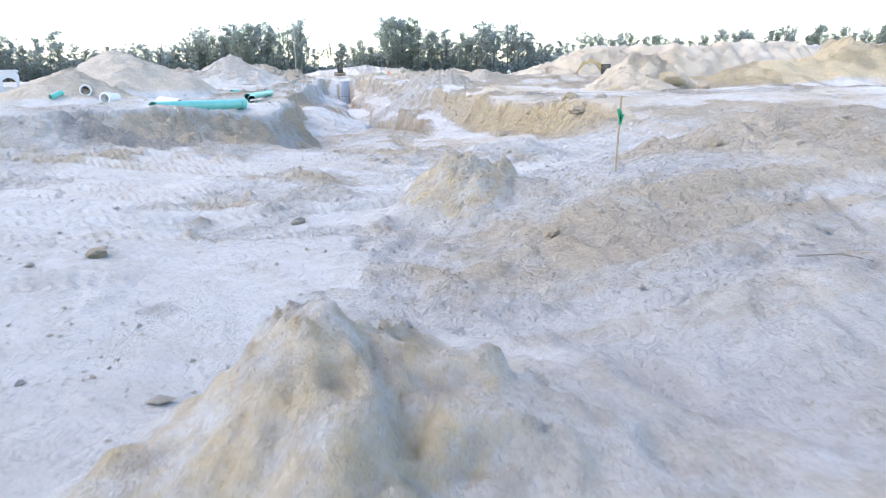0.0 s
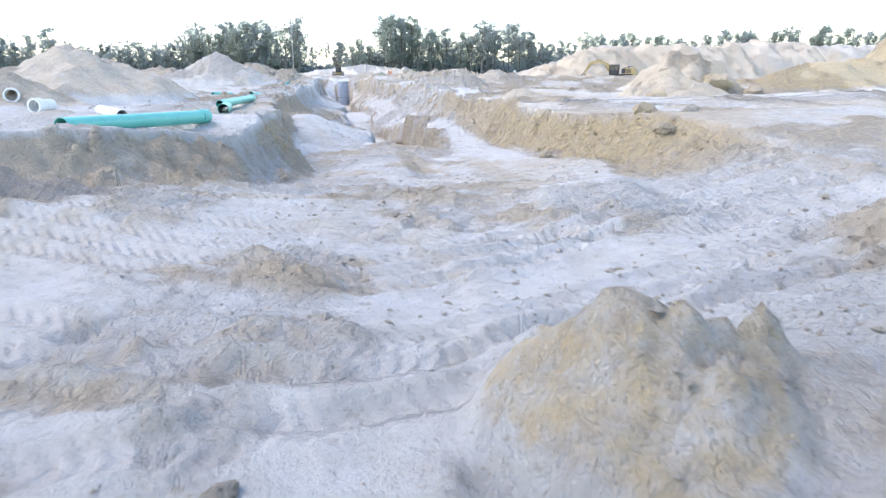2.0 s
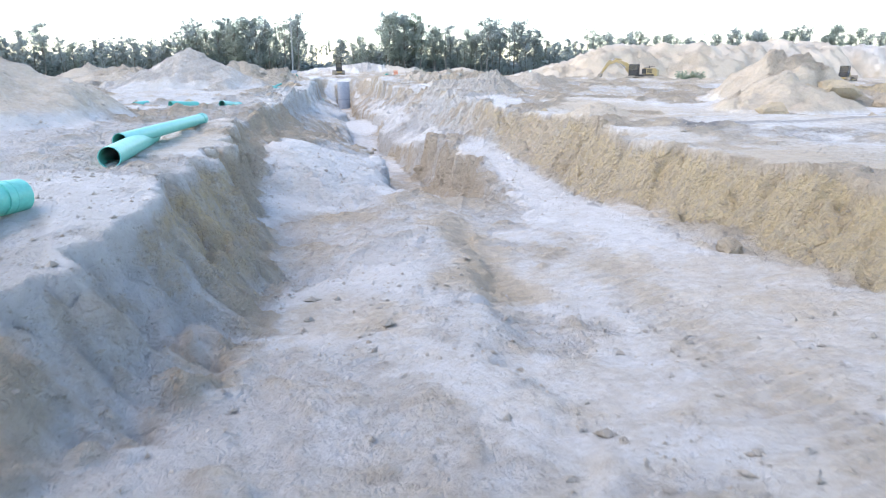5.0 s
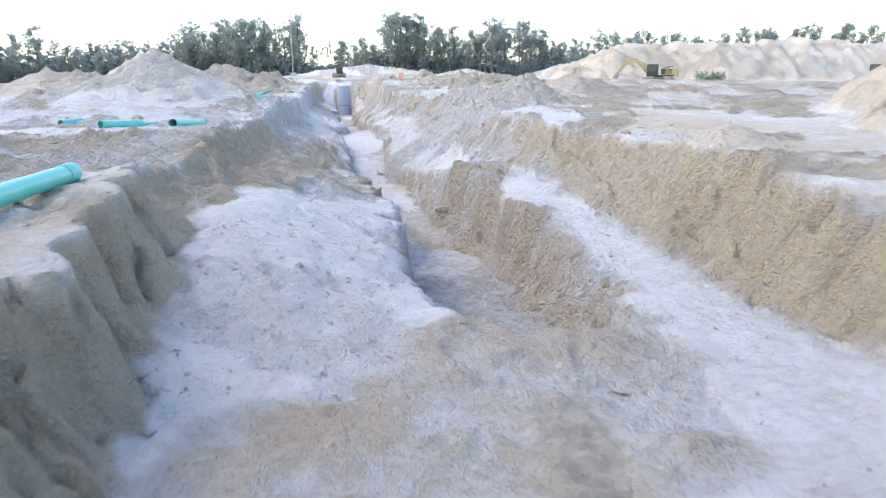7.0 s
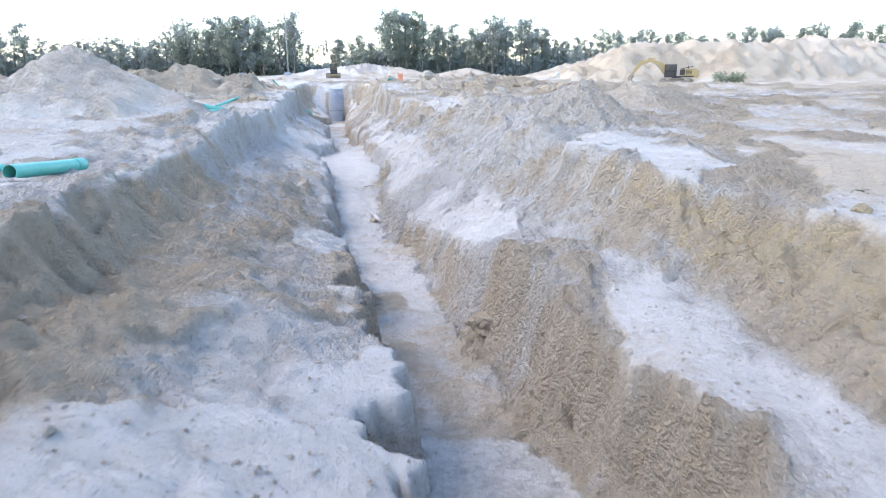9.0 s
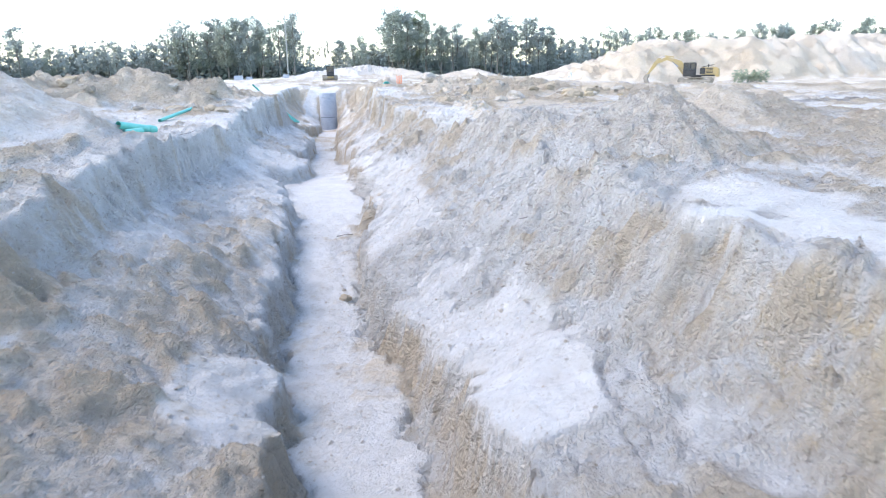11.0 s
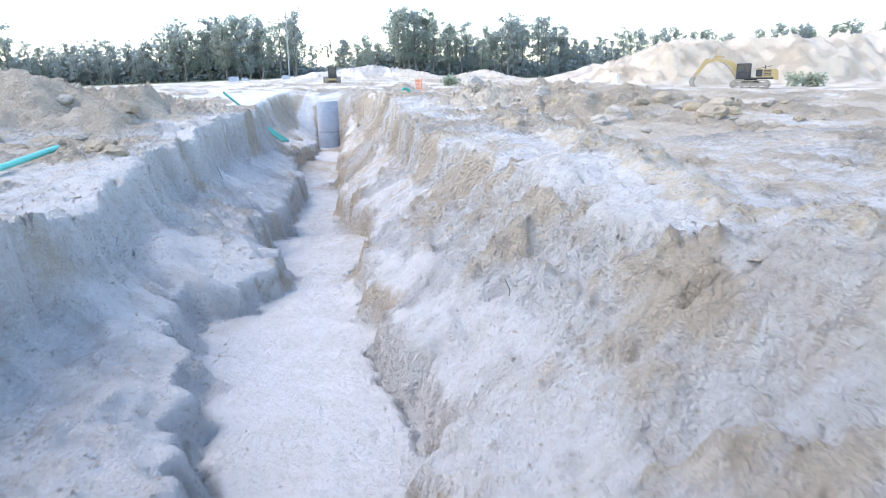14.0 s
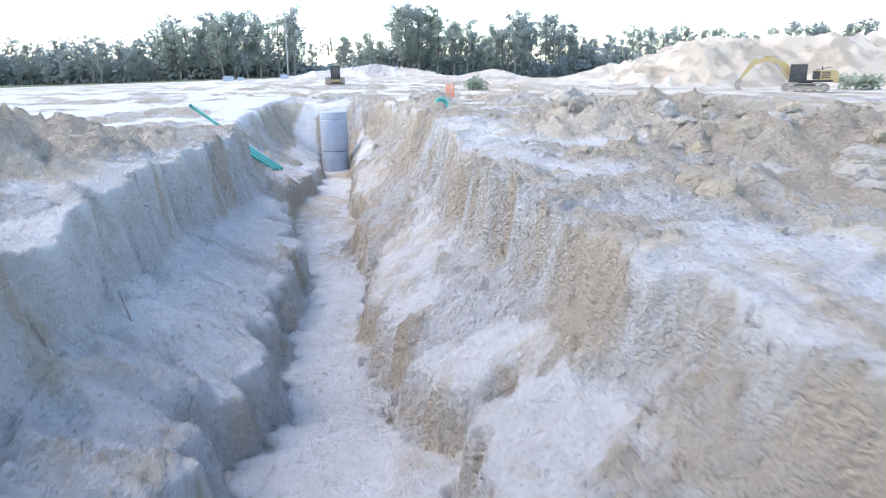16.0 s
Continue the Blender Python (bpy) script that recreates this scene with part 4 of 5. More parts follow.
# stretches of the wood's edge: x from, x to, distance y, lowest and highest tree in metres, kinds, number
WOOD = [
    (-190, -150, 318, 12, 19, (0, 1, 3), 12), (-150, -118, 320, 13, 21, (0, 2, 3), 11), (-118, -92, 322, 9, 16, (1, 3, 0), 10), (-92, -76, 324, 10, 15, (0, 3), 8),
    (-76, -60, 326, 14, 22, (0, 1, 2), 9), (-60, -34, 328, 16, 23, (0, 1, 3, 2), 16), (-34, -25, 330, 18, 25, (1, 0, 2), 6), (-25, -5, 345, 9, 14, (2, 5, 3), 10),
    (-5, 5, 335, 12, 15, (4, 1), 4), (5, 10, 345, 8, 11, (3, 1), 4), (10, 28, 332, 21, 26, (1, 0, 1, 4), 9), (28, 50, 338, 14, 21, (3, 0, 2, 1), 14),
    (50, 62, 340, 17, 25, (0, 2, 3), 8), (62, 82, 344, 17, 24, (0, 2, 3, 5), 12), (82, 96, 350, 11, 16, (3, 1), 9), (96, 116, 366, 10, 17, (3, 1), 9),
    (116, 128, 384, 18, 25, (0, 2), 5), (128, 156, 390, 18, 22, (0, 1), 9), (160, 196, 392, 16, 21, (0, 1, 2), 12), (200, 226, 396, 17, 24, (0, 1), 9), (228, 280, 398, 19, 26, (0, 1, 2), 14), (280, 350, 400, 18, 26, (0, 1), 14),
    (-250, -190, 316, 12, 20, (0, 1, 3), 14),
]
rng = random.Random(7)
for x0, x1, yy, low, high, kinds, n in WOOD:
    for k in range(n):
        x = x0 + (x1 - x0) * (k + rng.random()) / n
        y = yy + rng.uniform(-4, 10)
        s = rng.uniform(low, high) / 18
        o = copy_thing(KINDS[kinds[rng.randrange(len(kinds))]], pose(x, y, height(x, y) - 0.1, 0, 0, rng.uniform(0, 360)))
        o.scale = (s * rng.uniform(0.8, 1.1), s * rng.uniform(0.8, 1.1), s)
for o in KINDS:
    for c in list(o.children):
        bpy.data.objects.remove(c)
    bpy.data.objects.remove(o)

bm = bmesh.new()
rng = random.Random(11)
ux = np.array([-250 + 600 * (k + rng.random()) / 1900 for k in range(1900)])
uy = np.interp(ux, (-250, 0, 80, 120, 350), (318, 336, 346, 386, 402)) + np.array([rng.uniform(-1, 12) for _ in ux])
for x, y, g in zip(ux.tolist(), uy.tolist(), ground(ux, uy)[0].tolist()):
    h = rng.uniform(3.5, 12.5) * (0.55 if -26 < x < -4 else 1.75 if x < -26 else 1.2) * (0.75 + 0.25 * math.sin(x * 0.11) * math.sin(x * 0.043 + 1))
    leaf_cloud(bm, (x, y, g + h * 0.42), h * 0.62, 50, 0.72, rng, 1.2)
tagged(part("undergrowth", bm, HAZY_LEAVES[0]), "dark green undergrowth below the trees, paled for haze", "bushes", "", "stuff")


def bush(x, y, r, label="low green bush on the sand"):
    rb = random.Random(int(x * 10))
    t = thing("bush", pose(x, y, height(x, y)), label, "bush")
    bm = bmesh.new()
    for k in range(7):
        rod((0, 0, -0.1), (rb.uniform(-r, r) * 0.7, rb.uniform(-r, r) * 0.7, rb.uniform(0.4, 1) * r), 0.03, 0.01, 5, bm)
    part("stems", bm, BARK, t)
    bm = bmesh.new()
    for k in range(14):
        leaf_cloud(bm, (rb.uniform(-r, r), rb.uniform(-r, r) * 0.6, rb.uniform(0.2, 0.7) * r), r * 0.45, 40, 0.12 * r, rb)
    part("foliage", bm, HAZY_LEAVES[2], t)


bush(66.0, 158.0, 2.0)
bush(10.5, 128.0, 1.0)
bush(13.5, 96.5, 0.35)

# ---------------------------------------------------------------- pipes and precast pieces
PVC = grainy("green_pvc", (0.09, 0.44, 0.37), (0.13, 0.50, 0.43), 0.35, 3.0, 0.0, 0.001, 0.5)
WHITE_PVC = grainy("white_pvc", (0.72, 0.72, 0.70), (0.62, 0.62, 0.60), 0.4, 3.0, 0.0, 0.001, 0.5)
CONCRETE = grainy("precast_concrete", (0.34, 0.37, 0.42), (0.42, 0.45, 0.50), 0.85, 2.0)
PALE_CONCRETE = grainy("pale_concrete", (0.62, 0.62, 0.62), (0.72, 0.72, 0.71), 0.85, 2.0)
BLACK = grainy("rubber", (0.015, 0.015, 0.016), (0.03, 0.03, 0.03), 0.7, 5.0)


def pvc_pipe(a, b, radius, label="pale green plastic sewer pipe lying on the sand", lift=(0, 0), mat=None, bell=True, group="sewer pipes"):
    """A plastic pipe from a to b (x, y) resting on the ground, with a wider bell and gasket groove at its far end."""
    mat = mat or PVC
    va = Vector((*a, height(*a) + radius * 0.8 + lift[0]))
    vb = Vector((*b, height(*b) + radius * 0.8 + lift[1]))
    t = thing("pipe", Matrix.Translation(va) @ (vb - va).to_track_quat('Y', 'Z').to_matrix().to_4x4(), label, "pipe", group)
    n = (vb - va).length
    part("barrel", tube(radius, radius * 0.92, n - (0.25 if bell else 0), 36), mat, t)
    if bell:
        bm = tube(radius * 1.10, radius * 0.99, 0.25, 36)
        bmesh.ops.translate(bm, verts=bm.verts, vec=(0, n - 0.25, 0))
        part("bell", bm, mat, t)
        bm = tube(radius * 1.13, radius * 1.05, 0.04, 36)
        bmesh.ops.translate(bm, verts=bm.verts, vec=(0, n - 0.17, 0))
        part("gasket_bead", bm, mat, t)
    return t


pvc_pipe((-1.48, 28.1), (-0.15, 32.0), 0.135)
pvc_pipe((-0.32, 34.7), (-0.95, 38.7), 0.14, bell=False)
pvc_pipe((-0.72, 36.3), (-0.66, 41.4), 0.11, lift=(0.14, 0.02))
pvc_pipe((-1.96, 32.3), (-2.9, 33.7), 0.12, "short white plastic pipe lying on the sand", mat=WHITE_PVC, bell=False)
pvc_pipe((-2.5, 52.6), (-2.2, 54.6), 0.12)
pvc_pipe((-4.27, 52.2), (-3.55, 53.2), 0.12)
pvc_pipe((-4.1, 53.4), (-3.4, 54.2), 0.10, bell=False)
pvc_pipe((-6.42, 54.9), (-6.1, 55.6), 0.12, "short cut of green plastic pipe", bell=False)
pvc_pipe((-2.67, 66.6), (-2.1, 67.7), 0.10)
pvc_pipe((-2.45, 66.3), (-2.2, 66.9), 0.08, "short cut of green plastic pipe", bell=False)
pvc_pipe((-3.6, 73.3), (-3.0, 75.4), 0.06, bell=False)


def slanting_pipe(a, b, radius):
    va, vb = Vector(a), Vector(b)
    t = thing("pipe", Matrix.Translation(va) @ (vb - va).to_track_quat('Y', 'Z').to_matrix().to_4x4(), "green plastic pipe slanting down the trench bank", "pipe", "pipes on the trench bank")
    part("barrel", tube(radius, radius * 0.9, (vb - va).length, 20), PVC, t)


for k in range(3):
    slanting_pipe((-2.98 + 0.15 * k, 98.2 + 0.25 * k, -0.52 - 0.04 * k), (-1.78 + 0.13 * k, 99.2 + 0.25 * k, -1.60 - 0.03 * k), 0.07)
slanting_pipe((-3.95, 95.8, 1.1), (-3.35, 98.0, 0.12), 0.06)

mh = thing("manhole", pose(0.2, 107.4, -2.95), "grey precast concrete manhole standing in the trench", "manhole")
part("base_section", lathe([(0.70, 0), (0.70, 1.16), (0.68, 1.18)], 48), CONCRETE, mh)
part("joint", lathe([(0.665, 1.17), (0.665, 1.21)], 48), BLACK, mh, "dark joint between the concrete rings")
part("riser", lathe([(0.68, 1.20), (0.70, 1.22), (0.70, 2.75), (0.66, 2.80)], 48), CONCRETE, mh)
part("top_ring", lathe([(0.66, 2.79), (0.69, 2.82), (0.69, 3.16), (0.66, 3.19)], 48), CONCRETE, mh)


def culvert(x, y, turn):
    """A precast concrete block with round openings through it."""
    t = thing("culvert_block", pose(x, y, height(x, y) - 0.05, 0, 0, turn), "pale precast concrete block with round openings", "concrete block", "precast blocks")
    bm = bmesh.new()
    segs, w, h, r, depth = 24, 0.74, 0.98, 0.27, 1.2
    for sgn in (0, 1):
        ring = [bm.verts.new((r * math.cos(2 * math.pi * k / segs), sgn * depth, h / 2 + r * math.sin(2 * math.pi * k / segs))) for k in range(segs)]
        edge = []
        for k in range(segs):
            c, s_ = math.cos(2 * math.pi * k / segs), math.sin(2 * math.pi * k / segs)
            f = min(w / 2 / max(abs(c), 1e-6), h / 2 / max(abs(s_), 1e-6))
            edge.append(bm.verts.new((c * f, sgn * depth, h / 2 + s_ * f)))
        for k in range(segs):
            bm.faces.new((ring[k], ring[(k + 1) % segs], edge[(k + 1) % segs], edge[k]))
        if sgn:
            for p, q in ((ring, first[0]), (edge, first[1])):
                for k in range(segs):
                    bm.faces.new((p[k], p[(k + 1) % segs], q[(k + 1) % segs], q[k]))
        first = (ring, edge)
    bmesh.ops.recalc_face_normals(bm, faces=bm.faces)
    part("block", bm, PALE_CONCRETE, t)
    part("lip", box(0.76, 1.24, 0.10, (0, 0.6, 1.02), 0.02), PALE_CONCRETE, t)


for k in range(5):
    culvert(-11.0 - 0.70 * k, 41.6 - 0.33 * k, 25)


def fitting(x, y, turn):
    t = thing("pipe_fitting", pose(x, y, height(x, y) + 0.16, 0, 0, turn), "white plastic pipe fitting lying by the heap", "pipe fitting", "pipe fittings")
    part("collar", tube(0.20, 0.15, 0.22, 24), WHITE_PVC, t)
    bm = tube(0.16, 0.13, 0.45, 24)
    bmesh.ops.translate(bm, verts=bm.verts, vec=(0, 0.2, 0))
    part("neck", bm, WHITE_PVC, t)


fitting(-6.1, 36.4, 20)
fitting(-5.26, 35.7, -15)
pvc_pipe((-6.9, 35.6), (-6.7, 35.95), 0.09, "short cut of green plastic pipe", bell=False)

# ---------------------------------------------------------------- survey flag, fence, coil
WOOD_M = grainy("weathered_wood", (0.35, 0.27, 0.18), (0.50, 0.40, 0.28), 0.8, 6.0)
GREEN = grainy("green_cloth", (0.03, 0.30, 0.16), (0.05, 0.36, 0.20), 0.8, 6.0)
ORANGE = grainy("orange_mesh", (0.80, 0.22, 0.08), (0.85, 0.28, 0.12), 0.6, 6.0)


def stake(x, y, h, label, ribbon=None, lean=0.0, group=""):
    g = height(x, y) - 0.1
    t = thing("survey_stake", pose(x, y, g, 0, lean, 0), label, "stake", group)
    part("stick", box(0.022, 0.015, h + 0.1, (0, 0, (h + 0.1) / 2), 0.003), WOOD_M, t)
    if ribbon:
        bm = bmesh.new()
        rr = random.Random(3)
        for k in range(3):
            box(0.03, 0.03, 0.12, (0.012 * (k - 1), -0.012, h - 0.10 - 0.03 * k), 0.003, Matrix.Rotation(0.25 * (k - 1), 4, 'Y'), bm)
        part("ribbon", bm, ribbon, t, "green plastic ribbon")
    return t


stake(6.28, 19.1, 0.53 - height(6.28, 19.1), "thin wooden survey stake with a green ribbon", GREEN, 2.0)
for k, (x, y) in enumerate(((9.4, 106.0), (2.6, 104.5), (9.9, 107.5))):
    stake(x, y, 0.9, "thin wooden survey stake", None, 3.0 * (k - 1), "survey stakes")
fence = thing("safety_fence", pose(6.25, 107.0, height(6.25, 107.0)), "short run of orange plastic safety mesh", "fence")
for k in range(3):
    part("post", rod((0.2 * k - 0.2, 0.1 * k, -0.2), (0.2 * k - 0.2, 0.1 * k, 1.0), 0.025), ORANGE, fence)
bm = bmesh.new()
for k in range(7):
    box(0.42, 0.012, 0.025, (0.0, 0.1, 0.35 + 0.09 * k), 0, None, bm)
for k in range(7):
    box(0.02, 0.012, 0.6, (-0.2 + 0.066 * k, 0.1, 0.62), 0, None, bm)
part("mesh", bm, ORANGE, fence)
coil = thing("pipe_coil", pose(5.0, 98.7, height(5.0, 98.7) + 0.17, 62, 0, 20), "coil of green plastic hose on the sand", "hose coil")
bm = bmesh.new()
for k in range(7):
    R, off = 0.22 + 0.025 * (k % 3), 0.035 * (k - 3)
    for j in range(28):
        a, b = 2 * math.pi * j / 28, 2 * math.pi * (j + 1) / 28
        rod((R * math.cos(a), R * math.sin(a), off), (R * math.cos(b), R * math.sin(b), off), 0.02, None, 6, bm)
part("windings", bm, PVC, coil)
# utility pole in front of the wood
pole = thing("utility_pole", pose(-27.5, 322, height(-27.5, 322)), "pale bare pole in front of the trees", "pole")
part("shaft", rod((0, 0, -0.5), (0, 0, 23.5), 0.28, 0.2, 10), grainy("pale_pole", (0.34, 0.34, 0.33), (0.42, 0.42, 0.40), 0.8), pole)
part("cross_arm", box(2.0, 0.15, 0.15, (0, 0, 22.6), 0.02), WOOD_M, pole)
pole2 = thing("utility_pole", pose(133.0, 380, height(133, 380)), "pale bare pole in front of the trees", "pole")
part("shaft", rod((0, 0, -0.5), (0, 0, 21.0), 0.25, 0.2, 10), bpy.data.materials["pale_pole"], pole2)

# ---------------------------------------------------------------- machines
YELLOW = grainy("machine_yellow", (0.38, 0.28, 0.11), (0.36, 0.29, 0.17), 0.5, 1.5, 0.0, 0.002, 0.4)
DUSTY = grainy("dusty_steel", (0.25, 0.22, 0.18), (0.36, 0.32, 0.27), 0.8, 2.0)
DARK = grainy("dark_paint", (0.03, 0.03, 0.032), (0.06, 0.06, 0.06), 0.6, 2.0)
STEEL = grainy("bright_steel", (0.6, 0.6, 0.6), (0.5, 0.5, 0.5), 0.25, 2.0, 1.0)
GLASS, gnt, gb = nodes_of("tinted_glass", 0.06)
gb.inputs["Base Color"].default_value = (0.05, 0.07, 0.09, 1)
gb.inputs["Transmission Weight"].default_value = 0.5


def extruded(outline, y0, y1, bevel=0.0):
    """A flat outline in x and z pushed from y0 to y1."""
    bm = bmesh.new()
    a = [bm.verts.new((x, y0, z)) for x, z in outline]
    b = [bm.verts.new((x, y1, z)) for x, z in outline]
    n = len(outline)
    bm.faces.new(a)
    bm.faces.new(list(reversed(b)))
    for k in range(n):
        bm.faces.new((a[k], b[k], b[(k + 1) % n], a[(k + 1) % n]))
    bmesh.ops.recalc_face_normals(bm, faces=bm.faces)
    if bevel:
        bmesh.ops.bevel(bm, geom=list(bm.edges), offset=bevel, segments=2, affect='EDGES')
    return bm


def crawler(parent, length, tall, width, yc, mat):
    """One crawler track: a belt with shoes round sprocket, idler and rollers."""
    r = tall / 2
    half = length / 2 - r
    path = [(half + r * math.cos(a), r + r * math.sin(a)) for a in np.linspace(-math.pi / 2, math.pi / 2, 9)] + \
           [(-half + r * math.cos(a), r + r * math.sin(a)) for a in np.linspace(math.pi / 2, 3 * math.pi / 2, 9)]
    inner = [(x * 0.965, r + (z - r) * 0.82) for x, z in path]
    bm = bmesh.new()
    rings = [[bm.verts.new((x, y, z)) for x, z in ring] for ring, y in ((path, yc - width / 2), (path, yc + width / 2), (inner, yc + width / 2), (inner, yc - width / 2))]
    n = len(path)
    for a in range(4):
        p, q = rings[a], rings[(a + 1) % 4]
        for k in range(n):
            bm.faces.new((p[k], p[(k + 1) % n], q[(k + 1) % n], q[k]))
    bmesh.ops.recalc_face_normals(bm, faces=bm.faces)
    track = part("track", bm, mat, parent)
    count = int((2 * half * 2 + 2 * math.pi * r) / 0.22)
    bm = bmesh.new()
    for k in range(count):
        s = k / count * (4 * half + 2 * math.pi * r)
        if s < 2 * half:
            x, z, a = -half + s, 0, 0
        elif s < 2 * half + math.pi * r:
            a = (s - 2 * half) / r
            x, z = half + r * math.sin(a), r - r * math.cos(a)
        elif s < 4 * half + math.pi * r:
            x, z, a = half - (s - 2 * half - math.pi * r), 2 * r, math.pi
        else:
            a = math.pi + (s - 4 * half - math.pi * r) / r
            x, z = -half + r * math.sin(a), r - r * math.cos(a)
        box(0.06, width, 0.05, (x, yc, z), 0, Matrix.Rotation(-a, 4, 'Y'), bm)
    part("shoes", bm, mat, track)
    part("track_frame", box(length - tall * 0.9, width * 0.6, tall * 0.4, (0, yc, r), 0.04), DUSTY, parent)
    turn = Matrix.Rotation(math.pi / 2, 4, 'X')
    for x, rr in ((half, r * 0.72), (-half, r * 0.72), (-half * 0.5, r * 0.3), (0, r * 0.3), (half * 0.5, r * 0.3)):
        bm = lathe([(rr * 0.4, -width * 0.46), (rr, -width * 0.36), (rr, width * 0.36), (rr * 0.4, width * 0.46)], 18)
        bmesh.ops.transform(bm, matrix=Matrix.Translation((x, yc, r if rr > r * 0.5 else r * 0.42)) @ turn, verts=bm.verts)
        part("roller", bm, DUSTY, parent)


def excavator(m):
    t = thing("excavator", m, "yellow crawler excavator parked with its bucket on the ground", "excavator")
    for yc in (-1.3, 1.3):
        crawler(t, 4.8, 1.0, 0.65, yc, DUSTY)
    part("undercarriage", box(2.2, 2.2, 0.5, (0, 0, 0.62), 0.08), DUSTY, t)
    part("turntable", lathe([(0.75, 0.85), (0.75, 1.12)], 28), DARK, t)
    part("deck", box(4.6, 2.7, 0.22, (-0.55, 0, 1.22), 0.04), DARK, t)
    house = part("engine_house", box(2.1, 2.7, 1.05, (-1.75, 0, 1.86), 0.10), YELLOW, t)
    part("counterweight", extruded([(-3.2, 1.05), (-2.75, 1.05), (-2.6, 1.2), (-2.6, 2.35), (-2.9, 2.35), (-3.15, 2.1)], -1.38, 1.38, 0.05), YELLOW, t)
    for k in range(4):
        part("louvre", box(0.9, 0.03, 0.10, (-1.9, 1.36, 1.62 + 0.19 * k), 0.01), DARK, house, "dark louvre slats")
    part("side_panel", box(0.75, 0.03, 0.85, (-0.95, 1.36, 1.88), 0.02), DARK, house, "dark side panel")
    part("exhaust", rod((-1.6, -0.5, 2.35), (-1.6, -0.5, 2.85), 0.07), DARK, house)
    cab = part("cab_frame", box(1.75, 1.05, 0.12, (0.85, 0.85, 3.02), 0.05), DARK, t)
    part("cab_base", box(1.75, 1.05, 0.75, (0.85, 0.85, 1.68), 0.06), DARK, cab)
    for x in (0.03, 0.75, 1.66):
        for y in (0.36, 1.34):
            part("cab_post", box(0.08, 0.07, 1.05, (x, y, 2.5), 0.01), DARK, cab)
    for y in (0.36, 1.34):
        part("window", box(0.62, 0.02, 0.95, (0.39, y, 2.5)), GLASS, cab)
        part("window", box(0.83, 0.02, 0.95, (1.20, y, 2.5)), GLASS, cab)
    part("window", box(0.02, 0.9, 0.98, (1.70, 0.85, 2.5)), GLASS, cab)
    part("boom", extruded([(1.0, 1.35), (1.35, 1.25), (2.6, 2.75), (4.2, 3.5), (5.7, 3.0), (5.85, 3.2), (5.7, 3.4), (4.2, 4.0), (2.2, 3.35), (0.95, 1.75)], -0.55, -0.1, 0.03), YELLOW, t)
    part("stick", extruded([(5.1, 3.75), (5.5, 3.85), (6.0, 3.3), (7.1, 1.4), (6.95, 1.25), (5.55, 2.95)], -0.5, -0.15, 0.03), YELLOW, t)
    bucket = part("bucket", extruded([(6.75, 1.55), (7.2, 1.5), (7.45, 1.0), (7.3, 0.35), (6.7, 0.02), (6.3, 0.05), (6.75, 0.35), (6.95, 0.9), (6.7, 1.25)], -1.0, 0.35, 0.02), DUSTY, t)
    for k in range(5):
        part("tooth", box(0.28, 0.09, 0.08, (6.2, -0.92 + 0.3 * k, 0.06), 0.02), STEEL, bucket)
    for y in (-0.75, 0.1):
        c = part("boom_cylinder", rod((1.7, y, 1.35), (2.6, y, 2.5), 0.11), YELLOW, t)
        part("piston_rod", rod((2.55, y, 2.42), (3.4, y, 3.25), 0.06), STEEL, c)
    c = part("stick_cylinder", rod((3.3, -0.32, 3.95), (4.6, -0.32, 4.1), 0.10), YELLOW, t)
    part("piston_rod", rod((4.5, -0.32, 4.09), (5.3, -0.32, 3.8), 0.055), STEEL, c)
    c = part("bucket_cylinder", rod((5.75, -0.32, 3.35), (6.6, -0.32, 2.25), 0.09), YELLOW, t)
    part("piston_rod", rod((6.55, -0.32, 2.3), (7.05, -0.32, 1.65), 0.05), STEEL, c)
    for y in (-1.2, 1.2):
        part("handrail", rod((-0.7, y, 2.4), (-2.4, y, 2.75), 0.025), DARK, t)
    return t


excavator(pose(51.3, 146.8, height(51.3, 146.8) + 0.0, 0, 0, 150))


def bulldozer(m):
    t = thing("bulldozer", m, "small yellow bulldozer with a dark cab", "bulldozer", "bulldozers")
    for yc in (-1.0, 1.0):
        crawler(t, 3.2, 0.95, 0.55, yc, DUSTY)
    part("engine_hood", box(1.7, 1.1, 0.9, (0.75, 0, 1.35), 0.08), YELLOW, t)
    part("fuel_tank", box(0.7, 1.5, 0.8, (-1.35, 0, 1.35), 0.08), DARK, t)
    cab = part("cab_roof", box(1.5, 1.5, 0.12, (-0.6, 0, 2.95), 0.05), DARK, t)
    for x in (-1.28, 0.08):
        for y in (-0.68, 0.68):
            part("cab_post", box(0.1, 0.1, 1.35, (x, y, 2.25), 0.02), DARK, cab)
    for y in (-0.68, 0.68):
        part("window", box(1.25, 0.02, 1.15, (-0.6, y, 2.3)), GLASS, cab)
    for x in (-1.28, 0.08):
        part("window", box(0.02, 1.25, 1.15, (x, 0, 2.3)), GLASS, cab)
    part("cab_base", box(1.45, 1.4, 0.75, (-0.6, 0, 1.4), 0.05), DARK, t)
    part("blade", extruded([(2.3, 0.1), (2.45, 0.1), (2.3, 0.6), (2.45, 1.25), (2.3, 1.25), (2.15, 0.6)], -1.6, 1.6, 0.01), DUSTY, t)
    for y in (-1.25, 1.25):
        part("push_arm", box(2.4, 0.14, 0.2, (1.1, y, 0.5), 0.02), YELLOW, t)
    part("ripper", box(0.5, 1.3, 0.35, (-2.0, 0, 0.75), 0.06), YELLOW, t)
    part("exhaust", rod((0.9, 0.25, 1.8), (0.9, 0.25, 2.6), 0.06), DARK, t)
    return t


